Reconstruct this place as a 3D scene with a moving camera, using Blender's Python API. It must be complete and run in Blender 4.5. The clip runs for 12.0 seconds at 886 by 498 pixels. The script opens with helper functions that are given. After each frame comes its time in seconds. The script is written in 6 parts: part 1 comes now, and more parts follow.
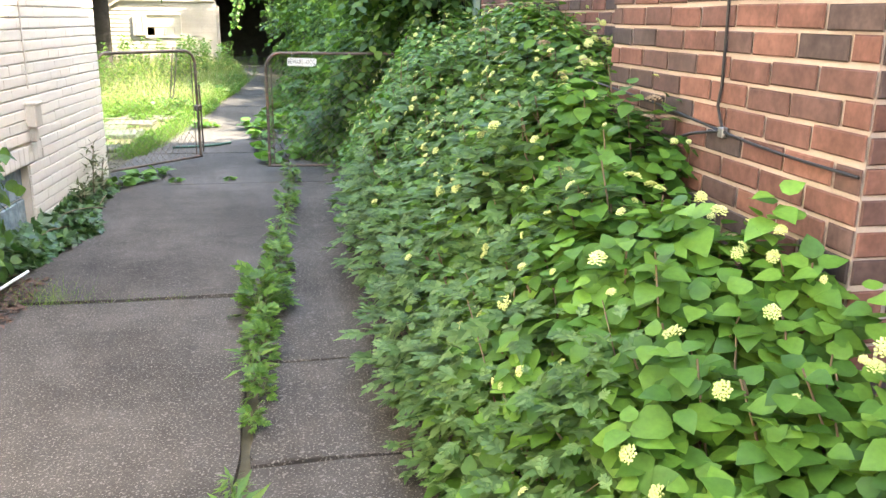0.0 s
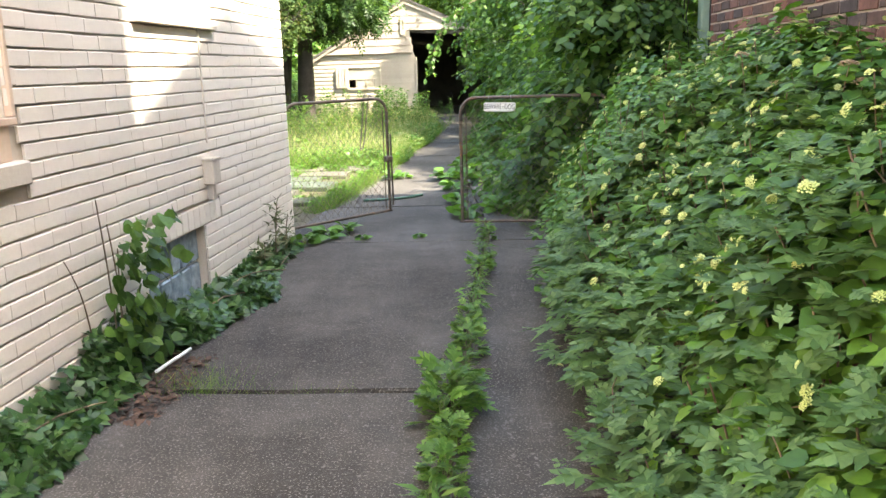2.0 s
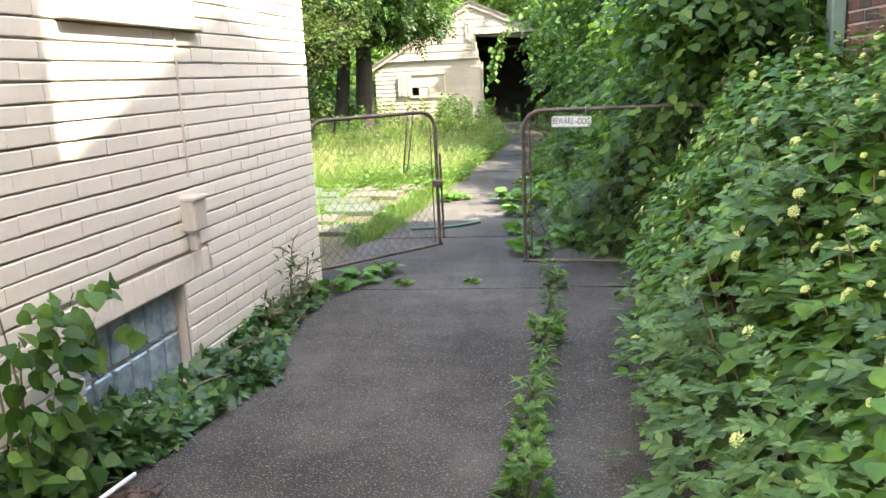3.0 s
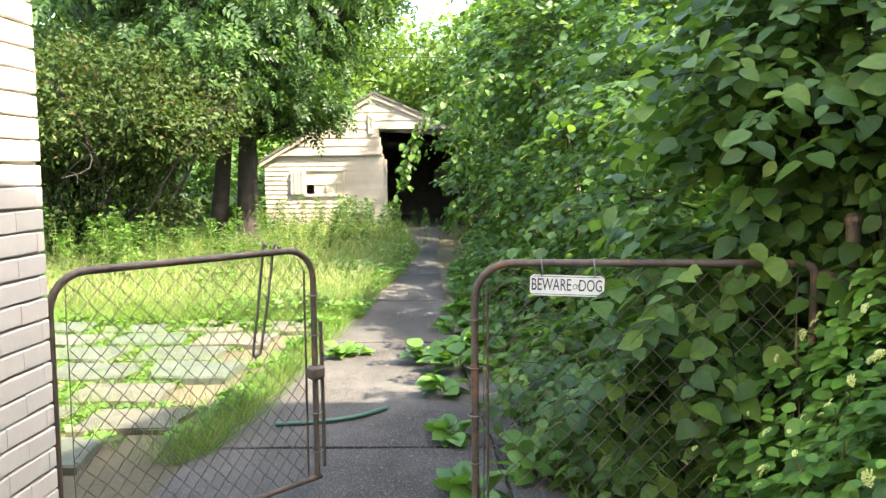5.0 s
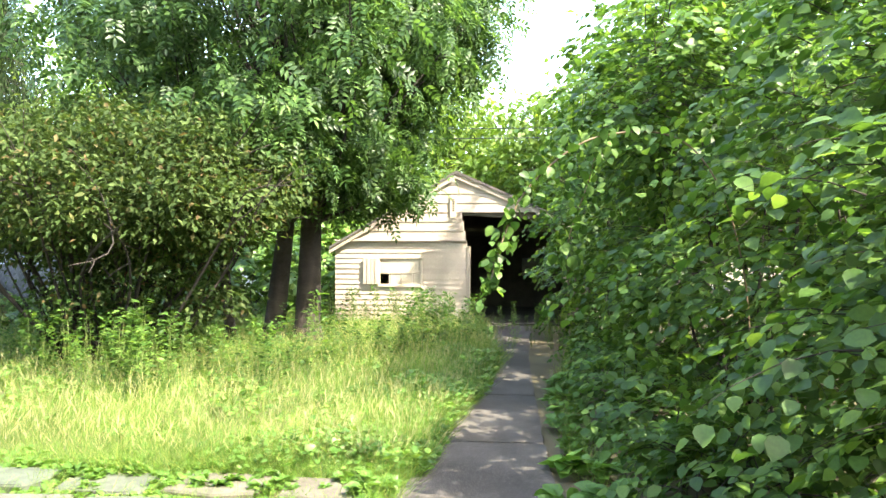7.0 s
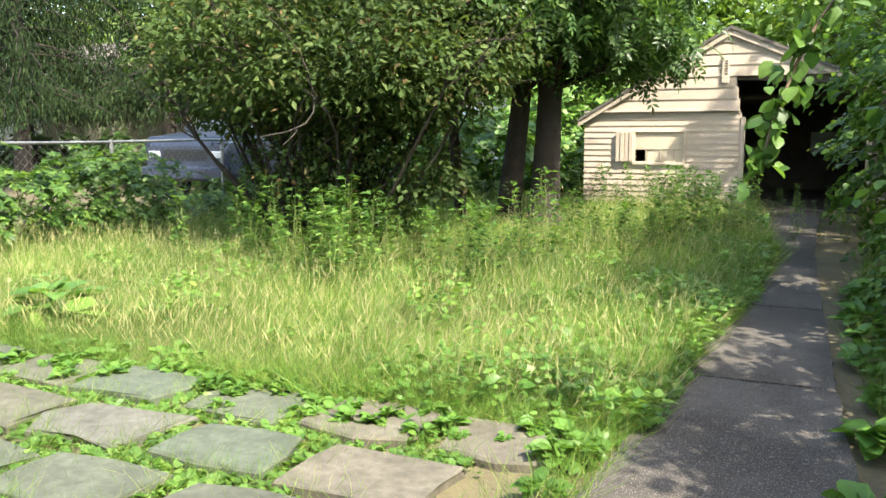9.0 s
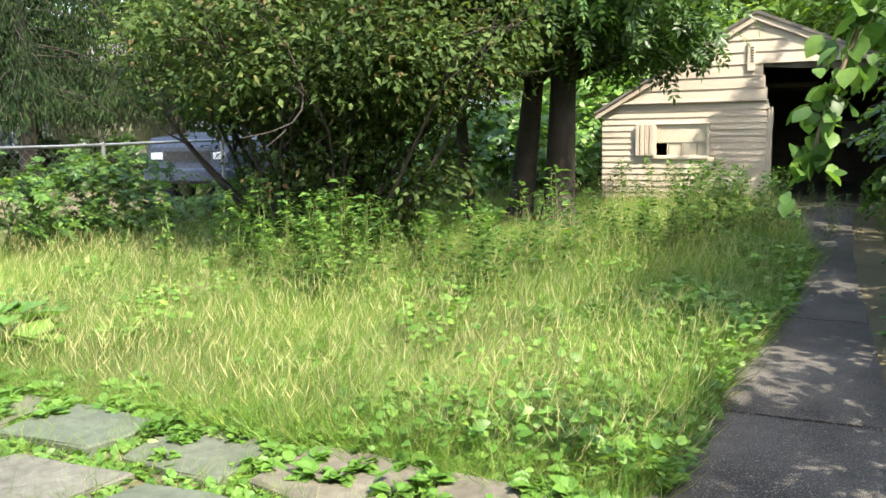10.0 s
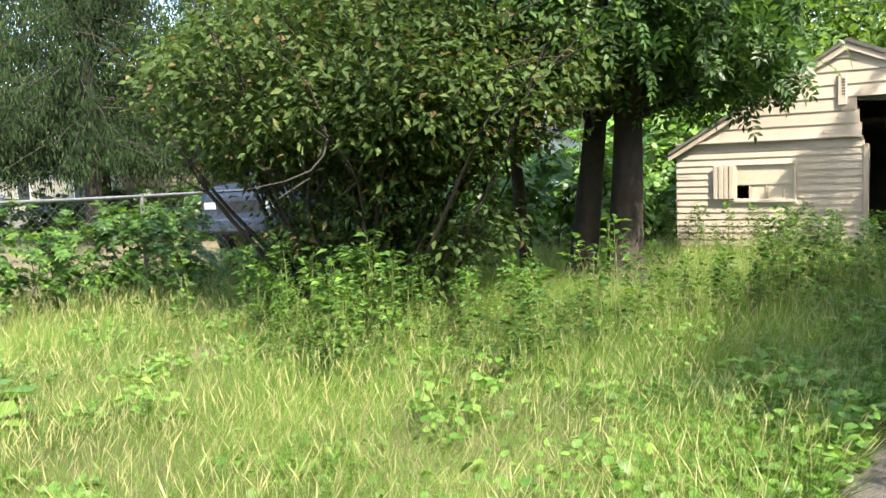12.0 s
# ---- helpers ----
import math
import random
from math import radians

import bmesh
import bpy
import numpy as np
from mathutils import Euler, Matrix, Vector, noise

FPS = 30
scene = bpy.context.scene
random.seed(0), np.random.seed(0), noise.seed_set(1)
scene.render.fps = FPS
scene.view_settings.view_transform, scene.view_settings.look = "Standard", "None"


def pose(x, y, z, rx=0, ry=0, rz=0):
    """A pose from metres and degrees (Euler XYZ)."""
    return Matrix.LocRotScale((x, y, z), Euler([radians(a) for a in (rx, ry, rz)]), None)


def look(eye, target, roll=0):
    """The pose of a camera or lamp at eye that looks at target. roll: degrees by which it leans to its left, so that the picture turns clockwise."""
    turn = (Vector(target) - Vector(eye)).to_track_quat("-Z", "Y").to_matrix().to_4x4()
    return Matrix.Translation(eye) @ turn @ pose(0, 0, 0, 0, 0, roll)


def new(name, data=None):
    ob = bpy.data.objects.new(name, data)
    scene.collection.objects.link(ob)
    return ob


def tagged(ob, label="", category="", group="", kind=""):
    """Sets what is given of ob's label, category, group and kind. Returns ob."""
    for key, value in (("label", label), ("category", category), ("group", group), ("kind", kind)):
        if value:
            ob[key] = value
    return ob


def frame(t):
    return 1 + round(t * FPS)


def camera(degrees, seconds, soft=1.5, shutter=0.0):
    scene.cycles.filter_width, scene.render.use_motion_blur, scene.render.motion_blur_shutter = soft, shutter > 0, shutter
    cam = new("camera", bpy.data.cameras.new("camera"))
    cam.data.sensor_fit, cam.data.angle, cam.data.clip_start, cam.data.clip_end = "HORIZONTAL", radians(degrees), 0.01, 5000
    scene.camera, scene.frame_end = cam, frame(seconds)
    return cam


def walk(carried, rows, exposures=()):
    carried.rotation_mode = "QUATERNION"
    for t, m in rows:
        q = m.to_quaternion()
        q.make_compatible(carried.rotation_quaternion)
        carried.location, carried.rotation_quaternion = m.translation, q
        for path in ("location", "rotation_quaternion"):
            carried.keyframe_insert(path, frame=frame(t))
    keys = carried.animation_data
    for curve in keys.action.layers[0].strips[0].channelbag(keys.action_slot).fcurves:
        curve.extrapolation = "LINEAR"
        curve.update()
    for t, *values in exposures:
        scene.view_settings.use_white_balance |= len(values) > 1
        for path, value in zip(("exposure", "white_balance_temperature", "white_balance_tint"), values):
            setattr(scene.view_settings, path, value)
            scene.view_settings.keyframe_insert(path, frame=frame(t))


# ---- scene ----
cam = camera(56.4, 12.0)
PATH = [
    (0, (-0.058, 0.339, 1.389), (0.294, 2.233, 0.852), 0.7),
    (0.5, (-0.081, 0.328, 1.416), (0.123, 2.3, 1.156), 1.4),
    (1, (-0.083, 0.376, 1.396), (-0.039, 2.366, 1.199), 1.7),
    (1.5, (-0.102, 0.741, 1.344), (-0.197, 2.71, 1.004), 0.0),
    (2, (-0.071, 1.261, 1.316), (-0.174, 3.212, 0.889), -1.7),
    (2.5, (-0.06, 1.867, 1.324), (-0.395, 3.785, 0.866), -4.1),
    (3, (-0.051, 2.518, 1.322), (-0.322, 4.457, 0.914), -2.6),
    (3.2, (-0.049, 2.829, 1.284), (-0.288, 4.788, 0.96), -1.8),
    (4.8, (-0.33, 4.93, 1.36), (-0.439, 6.915, 1.149), -1.4),
    (5, (-0.331, 5.19, 1.403), (-0.356, 7.18, 1.212), -0.5),
    (5.5, (-0.335, 5.845, 1.438), (-0.367, 7.842, 1.329), -0.8),
    (6, (-0.406, 6.41, 1.481), (-0.444, 8.41, 1.484), -0.7),
    (6.5, (-0.425, 6.99, 1.467), (-0.453, 8.988, 1.544), 0.2),
    (7, (-0.49, 7.53, 1.452), (-0.717, 9.517, 1.469), 0.2),
    (7.5, (-0.535, 8.02, 1.415), (-0.896, 9.983, 1.287), 0.4),
    (7.7, (-0.528, 8.21, 1.42), (-1.007, 10.141, 1.208), 0.7),
    (9.3, (-0.585, 9.427, 1.364), (-1.462, 11.204, 1.09), -0.6),
    (9.5, (-0.644, 9.561, 1.384), (-1.548, 11.324, 1.11), -0.8),
    (10, (-0.668, 9.911, 1.387), (-1.547, 11.685, 1.1), -1.1),
    (10.5, (-0.633, 10.196, 1.406), (-1.687, 11.877, 1.153), -1.8),
    (11, (-0.65, 10.381, 1.381), (-1.696, 12.066, 1.125), -1.3),
    (11.5, (-0.775, 10.607, 1.397), (-1.736, 12.342, 1.143), -1.2),
    (12, (-0.819, 10.903, 1.391), (-1.867, 12.597, 1.215), -2.0),
]
EXPOSURES = [(0, 4.05, 7300, 6), (0.5, 4.1, 7350, 6), (1.0, 3.7, 7400, 6), (1.5, 3.5, 7400, 6), (2.5, 3.6, 7400, 6), (5, 3.52, 7500, 6), (6.5, 3.65, 7500, 6), (7.7, 3.15, 7400, 6), (9.5, 2.8, 7150, 6), (12, 2.75, 7100, 6)]
walk(cam, [(t, look(eye, target, roll)) for t, eye, target, roll in PATH], EXPOSURES)

# ---- world and sun ----
TO_SUN = Vector((1.0, -0.542, 1.40)).normalized()
world = bpy.data.worlds.new("world")
scene.world = world
world.use_nodes = True
sky = world.node_tree.nodes.new("ShaderNodeTexSky")
sky.sky_type = 'NISHITA'
sky.sun_disc = False
sky.sun_elevation = radians(51)
sky.sun_rotation = radians(118.5)
sky.air_density, sky.dust_density = 1.0, 2.0
world.node_tree.links.new(sky.outputs[0], world.node_tree.nodes["Background"].inputs[0])
world.node_tree.nodes["Background"].inputs[1].default_value = 0.15
sun = new("sun", bpy.data.lights.new("sun", 'SUN'))
sun.data.energy, sun.data.angle, sun.data.color = 2.4, radians(0.6), (1.0, 0.96, 0.88)
sun.matrix_world = look(TO_SUN * 60, (0, 0, 0))


# ---- materials ----
def shader(name):
    m = bpy.data.materials.new(name)
    m.use_nodes = True
    n, l = m.node_tree.nodes, m.node_tree.links
    return m, n, l, n["Principled BSDF"]


def noise_node(n, l, scale, detail=4.0, rough=0.6, source="Position"):
    tc = n.new("ShaderNodeNewGeometry")
    t = n.new("ShaderNodeTexNoise")
    t.inputs["Scale"].default_value, t.inputs["Detail"].default_value, t.inputs["Roughness"].default_value = scale, detail, rough
    l.new(tc.outputs[source], t.inputs["Vector"])
    return t.outputs["Fac"]


def ramp_node(n, l, fac, stops):
    r = n.new("ShaderNodeValToRGB")
    e = r.color_ramp.elements
    while len(e) < len(stops):
        e.new(0.5)
    for k, (p, c) in enumerate(stops):
        e[k].position, e[k].color = p, (*c, 1)
    l.new(fac, r.inputs[0])
    return r.outputs[0]


def mix_node(n, l, fac, a, b, mode='MIX'):
    m = n.new("ShaderNodeMix")
    m.data_type, m.blend_type = 'RGBA', mode
    for sock, v in ((m.inputs["Factor"], fac), (m.inputs["A"], a), (m.inputs["B"], b)):
        if isinstance(v, (int, float)):
            sock.default_value = v
        elif isinstance(v, tuple):
            sock.default_value = (*v, 1)
        else:
            l.new(v, sock)
    return m.outputs["Result"]


def surf(name, dark, light, fine=40.0, coarse=2.0, rough=0.8, bump=0.3, depth=0.004, rnd="", stain=None, stain_at=0.62, metal=0.0, spread=0.25, source="Position", spec=0.35):
    """Two colours by fine and coarse noise, a value shift for each piece, stains with a shape of their own, and fine relief."""
    m, n, l, b = shader(name)
    f, c = noise_node(n, l, fine, 6, 0.7, source), noise_node(n, l, coarse, 4, 0.6, source)
    col = mix_node(n, l, ramp_node(n, l, f, [(0.3, (0, 0, 0)), (0.7, (1, 1, 1))]), dark, light)
    col = mix_node(n, l, 0.55, col, mix_node(n, l, ramp_node(n, l, c, [(0.35, (0, 0, 0)), (0.65, (1, 1, 1))]), dark, light))
    if stain:
        s = noise_node(n, l, coarse * 1.7, 8, 0.7, source)
        col = mix_node(n, l, ramp_node(n, l, s, [(stain_at, (0, 0, 0)), (stain_at + 0.12, (0.8, 0.8, 0.8))]), col, stain)
    if rnd:
        src = n.new("ShaderNodeObjectInfo").outputs["Random"] if rnd == "object" else n.new("ShaderNodeNewGeometry").outputs["Random Per Island"]
        lo, hi = 1 - spread, 1 + spread
        col = mix_node(n, l, 1.0, col, ramp_node(n, l, src, [(0, (lo, lo, lo)), (1, (hi, hi, hi))]), 'MULTIPLY')
    l.new(col, b.inputs["Base Color"])
    b.inputs["Roughness"].default_value, b.inputs["Metallic"].default_value = rough, metal
    b.inputs["Specular IOR Level"].default_value = spec
    if bump:
        bn = n.new("ShaderNodeBump")
        bn.inputs["Strength"].default_value, bn.inputs["Distance"].default_value = bump, depth
        l.new(f, bn.inputs["Height"])
        l.new(bn.outputs[0], b.inputs["Normal"])
    return m


def ramped(name, stops, fine=30.0, rough=0.85, bump=0.4, depth=0.003, rnd="object", grime=0.35):
    """A colour for each piece out of a ramp, mottled by noise."""
    m, n, l, b = shader(name)
    src = n.new("ShaderNodeObjectInfo").outputs["Random"] if rnd == "object" else n.new("ShaderNodeNewGeometry").outputs["Random Per Island"]
    col = ramp_node(n, l, src, stops)
    f, c = noise_node(n, l, fine, 6, 0.7), noise_node(n, l, fine * 0.25, 4, 0.6)
    v = ramp_node(n, l, f, [(0.25, (1 - grime,) * 3), (0.75, (1 + grime * 0.6,) * 3)])
    w = ramp_node(n, l, c, [(0.3, (1 - grime * 0.8,) * 3), (0.7, (1 + grime * 0.5,) * 3)])
    col = mix_node(n, l, 1.0, mix_node(n, l, 1.0, col, v, 'MULTIPLY'), w, 'MULTIPLY')
    l.new(col, b.inputs["Base Color"])
    b.inputs["Roughness"].default_value = rough
    b.inputs["Specular IOR Level"].default_value = 0.3
    bn = n.new("ShaderNodeBump")
    bn.inputs["Strength"].default_value, bn.inputs["Distance"].default_value = bump, depth
    l.new(f, bn.inputs["Height"])
    l.new(bn.outputs[0], b.inputs["Normal"])
    return m


def leafy(name, stops, through_light=0.4, rough=0.45, patch=1.2, spec=0.4):
    """Leaves: a colour for each leaf, larger patches lighter and darker, and light through the blade."""
    m, n, l, b = shader(name)
    geo = n.new("ShaderNodeNewGeometry").outputs["Random Per Island"]
    col = ramp_node(n, l, geo, stops)
    p = noise_node(n, l, patch, 3, 0.6)
    col = mix_node(n, l, 1.0, col, ramp_node(n, l, p, [(0.3, (0.62, 0.65, 0.6)), (0.7, (1.3, 1.26, 1.15))]), 'MULTIPLY')
    g = noise_node(n, l, 60, 3, 0.6)
    col = mix_node(n, l, 1.0, col, ramp_node(n, l, g, [(0.3, (0.85, 0.85, 0.85)), (0.7, (1.12, 1.12, 1.12))]), 'MULTIPLY')
    l.new(col, b.inputs["Base Color"])
    b.inputs["Roughness"].default_value, b.inputs["Specular IOR Level"].default_value = rough, spec
    tr = n.new("ShaderNodeBsdfTranslucent")
    l.new(mix_node(n, l, 1.0, col, (1.22, 1.18, 0.66), 'MULTIPLY'), tr.inputs["Color"])
    mx = n.new("ShaderNodeMixShader")
    mx.inputs[0].default_value = through_light
    l.new(b.outputs[0], mx.inputs[1])
    l.new(tr.outputs[0], mx.inputs[2])
    l.new(mx.outputs[0], n["Material Output"].inputs["Surface"])
    return m


def plain(name, c, rough=0.6, metal=0.0, spec=0.4):
    return surf(name, tuple(v * 0.88 for v in c), tuple(min(v * 1.1, 0.9) for v in c), 60, 4, rough, 0.12, 0.001, metal=metal, spec=spec)


def glassy(name, tint=(0.9, 0.95, 0.95), rough=0.02):
    m, n, l, b = shader(name)
    b.inputs["Base Color"].default_value = (*tint, 1)
    b.inputs["Transmission Weight"].default_value, b.inputs["Roughness"].default_value, b.inputs["IOR"].default_value = 1.0, rough, 1.45
    return m


def asphalt_material():
    """Worn asphalt: dark binder, pale stones of two sizes, large lighter and darker areas, oily patches."""
    m, n, l, b = shader("asphalt")
    big, mid = noise_node(n, l, 0.9, 5, 0.6), noise_node(n, l, 7, 5, 0.65)
    col = mix_node(n, l, ramp_node(n, l, big, [(0.38, (0, 0, 0)), (0.62, (1, 1, 1))]), (0.036, 0.031, 0.027), (0.078, 0.069, 0.061))
    col = mix_node(n, l, 1.0, col, ramp_node(n, l, mid, [(0.3, (0.72, 0.72, 0.72)), (0.7, (1.2, 1.2, 1.2))]), 'MULTIPLY')
    heights = None
    for scale, lo, hi, tone in ((120, 0.57, 0.68, (0.215, 0.195, 0.175)), (45, 0.62, 0.72, (0.16, 0.145, 0.13)), (210, 0.60, 0.70, (0.03, 0.028, 0.027))):
        g = noise_node(n, l, scale, 2, 0.5)
        col = mix_node(n, l, ramp_node(n, l, g, [(lo, (0, 0, 0)), (hi, (0.8, 0.8, 0.8))]), col, tone)
        heights = heights or g
    oil = noise_node(n, l, 1.6, 3, 0.5)
    col = mix_node(n, l, ramp_node(n, l, oil, [(0.66, (0, 0, 0)), (0.76, (0.7, 0.7, 0.7))]), col, (0.035, 0.033, 0.033))
    l.new(col, b.inputs["Base Color"])
    b.inputs["Roughness"].default_value, b.inputs["Specular IOR Level"].default_value = 0.9, 0.25
    bn = n.new("ShaderNodeBump")
    bn.inputs["Strength"].default_value, bn.inputs["Distance"].default_value = 0.8, 0.006
    l.new(heights, bn.inputs["Height"])
    l.new(bn.outputs[0], b.inputs["Normal"])
    return m


M = {
    "soil": surf("soil", (0.05, 0.04, 0.025), (0.13, 0.11, 0.06), 25, 0.8, 0.95, 0.6, 0.02, stain=(0.07, 0.10, 0.03)),
    "asphalt": asphalt_material(),
    "cream": surf("cream_paint", (0.62, 0.54, 0.46), (0.70, 0.63, 0.55), 50, 1.3, 0.6, 0.25, 0.003, rnd="object", spread=0.015, stain=(0.56, 0.49, 0.41), stain_at=0.66),
    "cream_rest": surf("cream_paint_rest", (0.62, 0.54, 0.46), (0.70, 0.63, 0.55), 50, 1.3, 0.6, 0.25, 0.003, rnd="island", spread=0.015, stain=(0.56, 0.49, 0.41), stain_at=0.66),
    "cream_joint": surf("cream_joint", (0.42, 0.36, 0.29), (0.56, 0.49, 0.41), 60, 2, 0.75, 0.4, 0.003),
    "tan_trim": surf("tan_trim", (0.5, 0.36, 0.26), (0.62, 0.48, 0.36), 40, 3, 0.55, 0.2, 0.002, stain=(0.36, 0.25, 0.17)),
    "mortar": surf("mortar", (0.33, 0.265, 0.23), (0.47, 0.39, 0.34), 90, 3, 0.95, 0.6, 0.003, stain=(0.22, 0.175, 0.15)),
    "brick": ramped("brick_red", [(0.0, (0.052, 0.041, 0.042)), (0.3, (0.080, 0.055, 0.050)), (0.55, (0.115, 0.060, 0.050)), (0.8, (0.150, 0.070, 0.054)), (1.0, (0.185, 0.090, 0.068))]),
    "brick_rest": ramped("brick_red_rest", [(0.0, (0.052, 0.041, 0.042)), (0.3, (0.080, 0.055, 0.050)), (0.55, (0.115, 0.060, 0.050)), (0.8, (0.150, 0.070, 0.054)), (1.0, (0.185, 0.090, 0.068))], rnd="island"),
    "white": plain("white_paint", (0.74, 0.74, 0.72), 0.5),
    "sill_stone": surf("sill_stone", (0.10, 0.08, 0.065), (0.2, 0.155, 0.12), 40, 4, 0.85, 0.4),
    "glass": glassy("window_glass"),
    "dark": plain("dark_interior", (0.02, 0.02, 0.022), 0.9),
    "block": surf("glass_block", (0.12, 0.17, 0.21), (0.32, 0.4, 0.45), 9, 20, 0.12, 0.5, 0.01, spec=0.6),
    "block_joint": plain("block_joint", (0.45, 0.46, 0.46), 0.8),
    "rust": surf("rusty_pipe", (0.055, 0.045, 0.04), (0.15, 0.11, 0.085), 40, 5, 0.6, 0.4, 0.002, stain=(0.3, 0.12, 0.06), stain_at=0.56, metal=0.35),
    "wire": surf("old_wire", (0.10, 0.085, 0.07), (0.22, 0.18, 0.14), 30, 6, 0.55, 0.2, 0.001, metal=0.6),
    "steel": surf("galvanised", (0.16, 0.165, 0.17), (0.28, 0.285, 0.29), 30, 4, 0.45, 0.15, 0.001, metal=0.7),
    "siding": surf("garage_siding", (0.36, 0.295, 0.235), (0.46, 0.385, 0.315), 22, 1.1, 0.75, 0.35, 0.003, rnd="object", spread=0.07, stain=(0.27, 0.22, 0.18), stain_at=0.6),
    "board": surf("window_board", (0.38, 0.32, 0.24), (0.52, 0.45, 0.36), 20, 2, 0.8, 0.3),
    "shingle": surf("shingles", (0.07, 0.065, 0.06), (0.16, 0.14, 0.125), 50, 3, 0.95, 0.6, 0.006),
    "wood_dark": surf("weathered_wood", (0.06, 0.05, 0.04), (0.16, 0.13, 0.1), 30, 3, 0.85, 0.5),
    "bark": surf("bark", (0.016, 0.013, 0.011), (0.055, 0.044, 0.036), 35, 5, 0.95, 1.0, 0.02),
    "twig": surf("twig", (0.09, 0.06, 0.04), (0.22, 0.16, 0.1), 40, 5, 0.85, 0.3),
    "stem": surf("green_stem", (0.08, 0.12, 0.03), (0.18, 0.22, 0.07), 40, 5, 0.6, 0.2),
    "flag": ramped("flagstone", [(0.0, (0.075, 0.074, 0.058)), (0.4, (0.072, 0.086, 0.064)), (0.7, (0.105, 0.088, 0.066)), (1.0, (0.10, 0.098, 0.084))], 18, 0.85, 0.4, 0.006),
    "hose": plain("green_hose", (0.03, 0.09, 0.06), 0.4),
    "cable": plain("black_cable", (0.012, 0.012, 0.014), 0.5),
    "green_metal": surf("green_downpipe", (0.16, 0.24, 0.2), (0.27, 0.36, 0.3), 30, 3, 0.55, 0.2),
    "car": surf("car_paint", (0.016, 0.022, 0.038), (0.024, 0.032, 0.055), 30, 2, 0.3, 0.0, spec=0.35),
    "car_glass": surf("car_glass", (0.02, 0.024, 0.03), (0.03, 0.034, 0.04), 30, 2, 0.06, 0.0, spec=0.6),
    "chrome": plain("chrome", (0.6, 0.6, 0.62), 0.15, 1.0),
    "tyre": plain("tyre", (0.015, 0.015, 0.015), 0.85),
    "lamp_glass": plain("headlight_glass", (0.34, 0.36, 0.38), 0.1, 0.0, 0.7),
    "house_far": surf("far_siding", (0.30, 0.28, 0.22), (0.40, 0.375, 0.30), 8, 0.8, 0.8, 0.2),
    "house_white": surf("far_white_siding", (0.66, 0.67, 0.68), (0.78, 0.79, 0.8), 8, 0.8, 0.7, 0.2),
    "red_brown": surf("red_brown_wall", (0.16, 0.07, 0.05), (0.24, 0.11, 0.08), 15, 1, 0.9, 0.3),
    "litter": surf("dead_leaves", (0.045, 0.027, 0.02), (0.11, 0.065, 0.045), 40, 6, 0.9, 0.3, rnd="island", spread=0.4),
    "flower": surf("pale_flower", (0.42, 0.50, 0.14), (0.62, 0.66, 0.28), 60, 8, 0.6, 0.2, rnd="object", spread=0.12),
    "dead_flower": surf("dry_flower", (0.26, 0.18, 0.11), (0.45, 0.35, 0.24), 60, 8, 0.8, 0.3),
    "sign": surf("sign_white", (0.68, 0.68, 0.66), (0.8, 0.8, 0.78), 30, 8, 0.4, 0.05, stain=(0.5, 0.42, 0.34), stain_at=0.68),
    "black": plain("black_print", (0.02, 0.02, 0.02), 0.5),
    "hydrangea": leafy("hydrangea_leaf", [(0, (0.04, 0.11, 0.018)), (0.5, (0.082, 0.19, 0.03)), (1, (0.145, 0.285, 0.046))], 0.3, 0.5, 1.6, 0.3),
    "mugwort": leafy("serrated_leaf", [(0, (0.055, 0.12, 0.034)), (0.5, (0.095, 0.185, 0.06)), (1, (0.15, 0.25, 0.088))], 0.35, 0.55),
    "ivy": leafy("ivy_leaf", [(0, (0.018, 0.05, 0.012)), (0.6, (0.04, 0.10, 0.025)), (1, (0.09, 0.16, 0.05))], 0.25, 0.4),
    "vine": leafy("vine_leaf", [(0, (0.036, 0.088, 0.02)), (0.65, (0.083, 0.168, 0.038)), (1, (0.165, 0.27, 0.064))], 0.5, 0.45, 1.6, 0.35),
    "tree": leafy("tree_leaf", [(0, (0.029, 0.068, 0.02)), (0.6, (0.058, 0.124, 0.037)), (1, (0.12, 0.21, 0.064))], 0.5, 0.4, 0.6),
    "lilac": leafy("shrub_leaf", [(0, (0.03, 0.056, 0.017)), (0.55, (0.058, 0.098, 0.03)), (0.92, (0.095, 0.135, 0.048)), (1, (0.15, 0.10, 0.055))], 0.42, 0.7, 0.9, 0.15),
    "spruce": leafy("spruce_needle", [(0, (0.008, 0.02, 0.009)), (1, (0.035, 0.055, 0.022))], 0.15, 0.8, 0.6, 0.08),
    "far_leaf": leafy("far_leaf", [(0, (0.06, 0.12, 0.02)), (0.6, (0.11, 0.20, 0.035)), (1, (0.19, 0.28, 0.06))], 0.5, 0.5, 0.35),
    "grass": leafy("grass_blade", [(0, (0.05, 0.115, 0.016)), (0.45, (0.11, 0.22, 0.034)), (0.8, (0.17, 0.28, 0.055)), (1, (0.36, 0.36, 0.14))], 0.4, 0.5, 0.7),
    "seed": leafy("grass_seed", [(0, (0.26, 0.28, 0.13)), (1, (0.42, 0.38, 0.22))], 0.4, 0.6, 0.9),
    "weed": leafy("weed_leaf", [(0, (0.06, 0.14, 0.022)), (0.6, (0.10, 0.21, 0.04)), (1, (0.17, 0.28, 0.06))], 0.4, 0.45),
    "dusty": leafy("dusty_weed", [(0, (0.10, 0.11, 0.06)), (1, (0.17, 0.18, 0.1))], 0.2, 0.8),
}


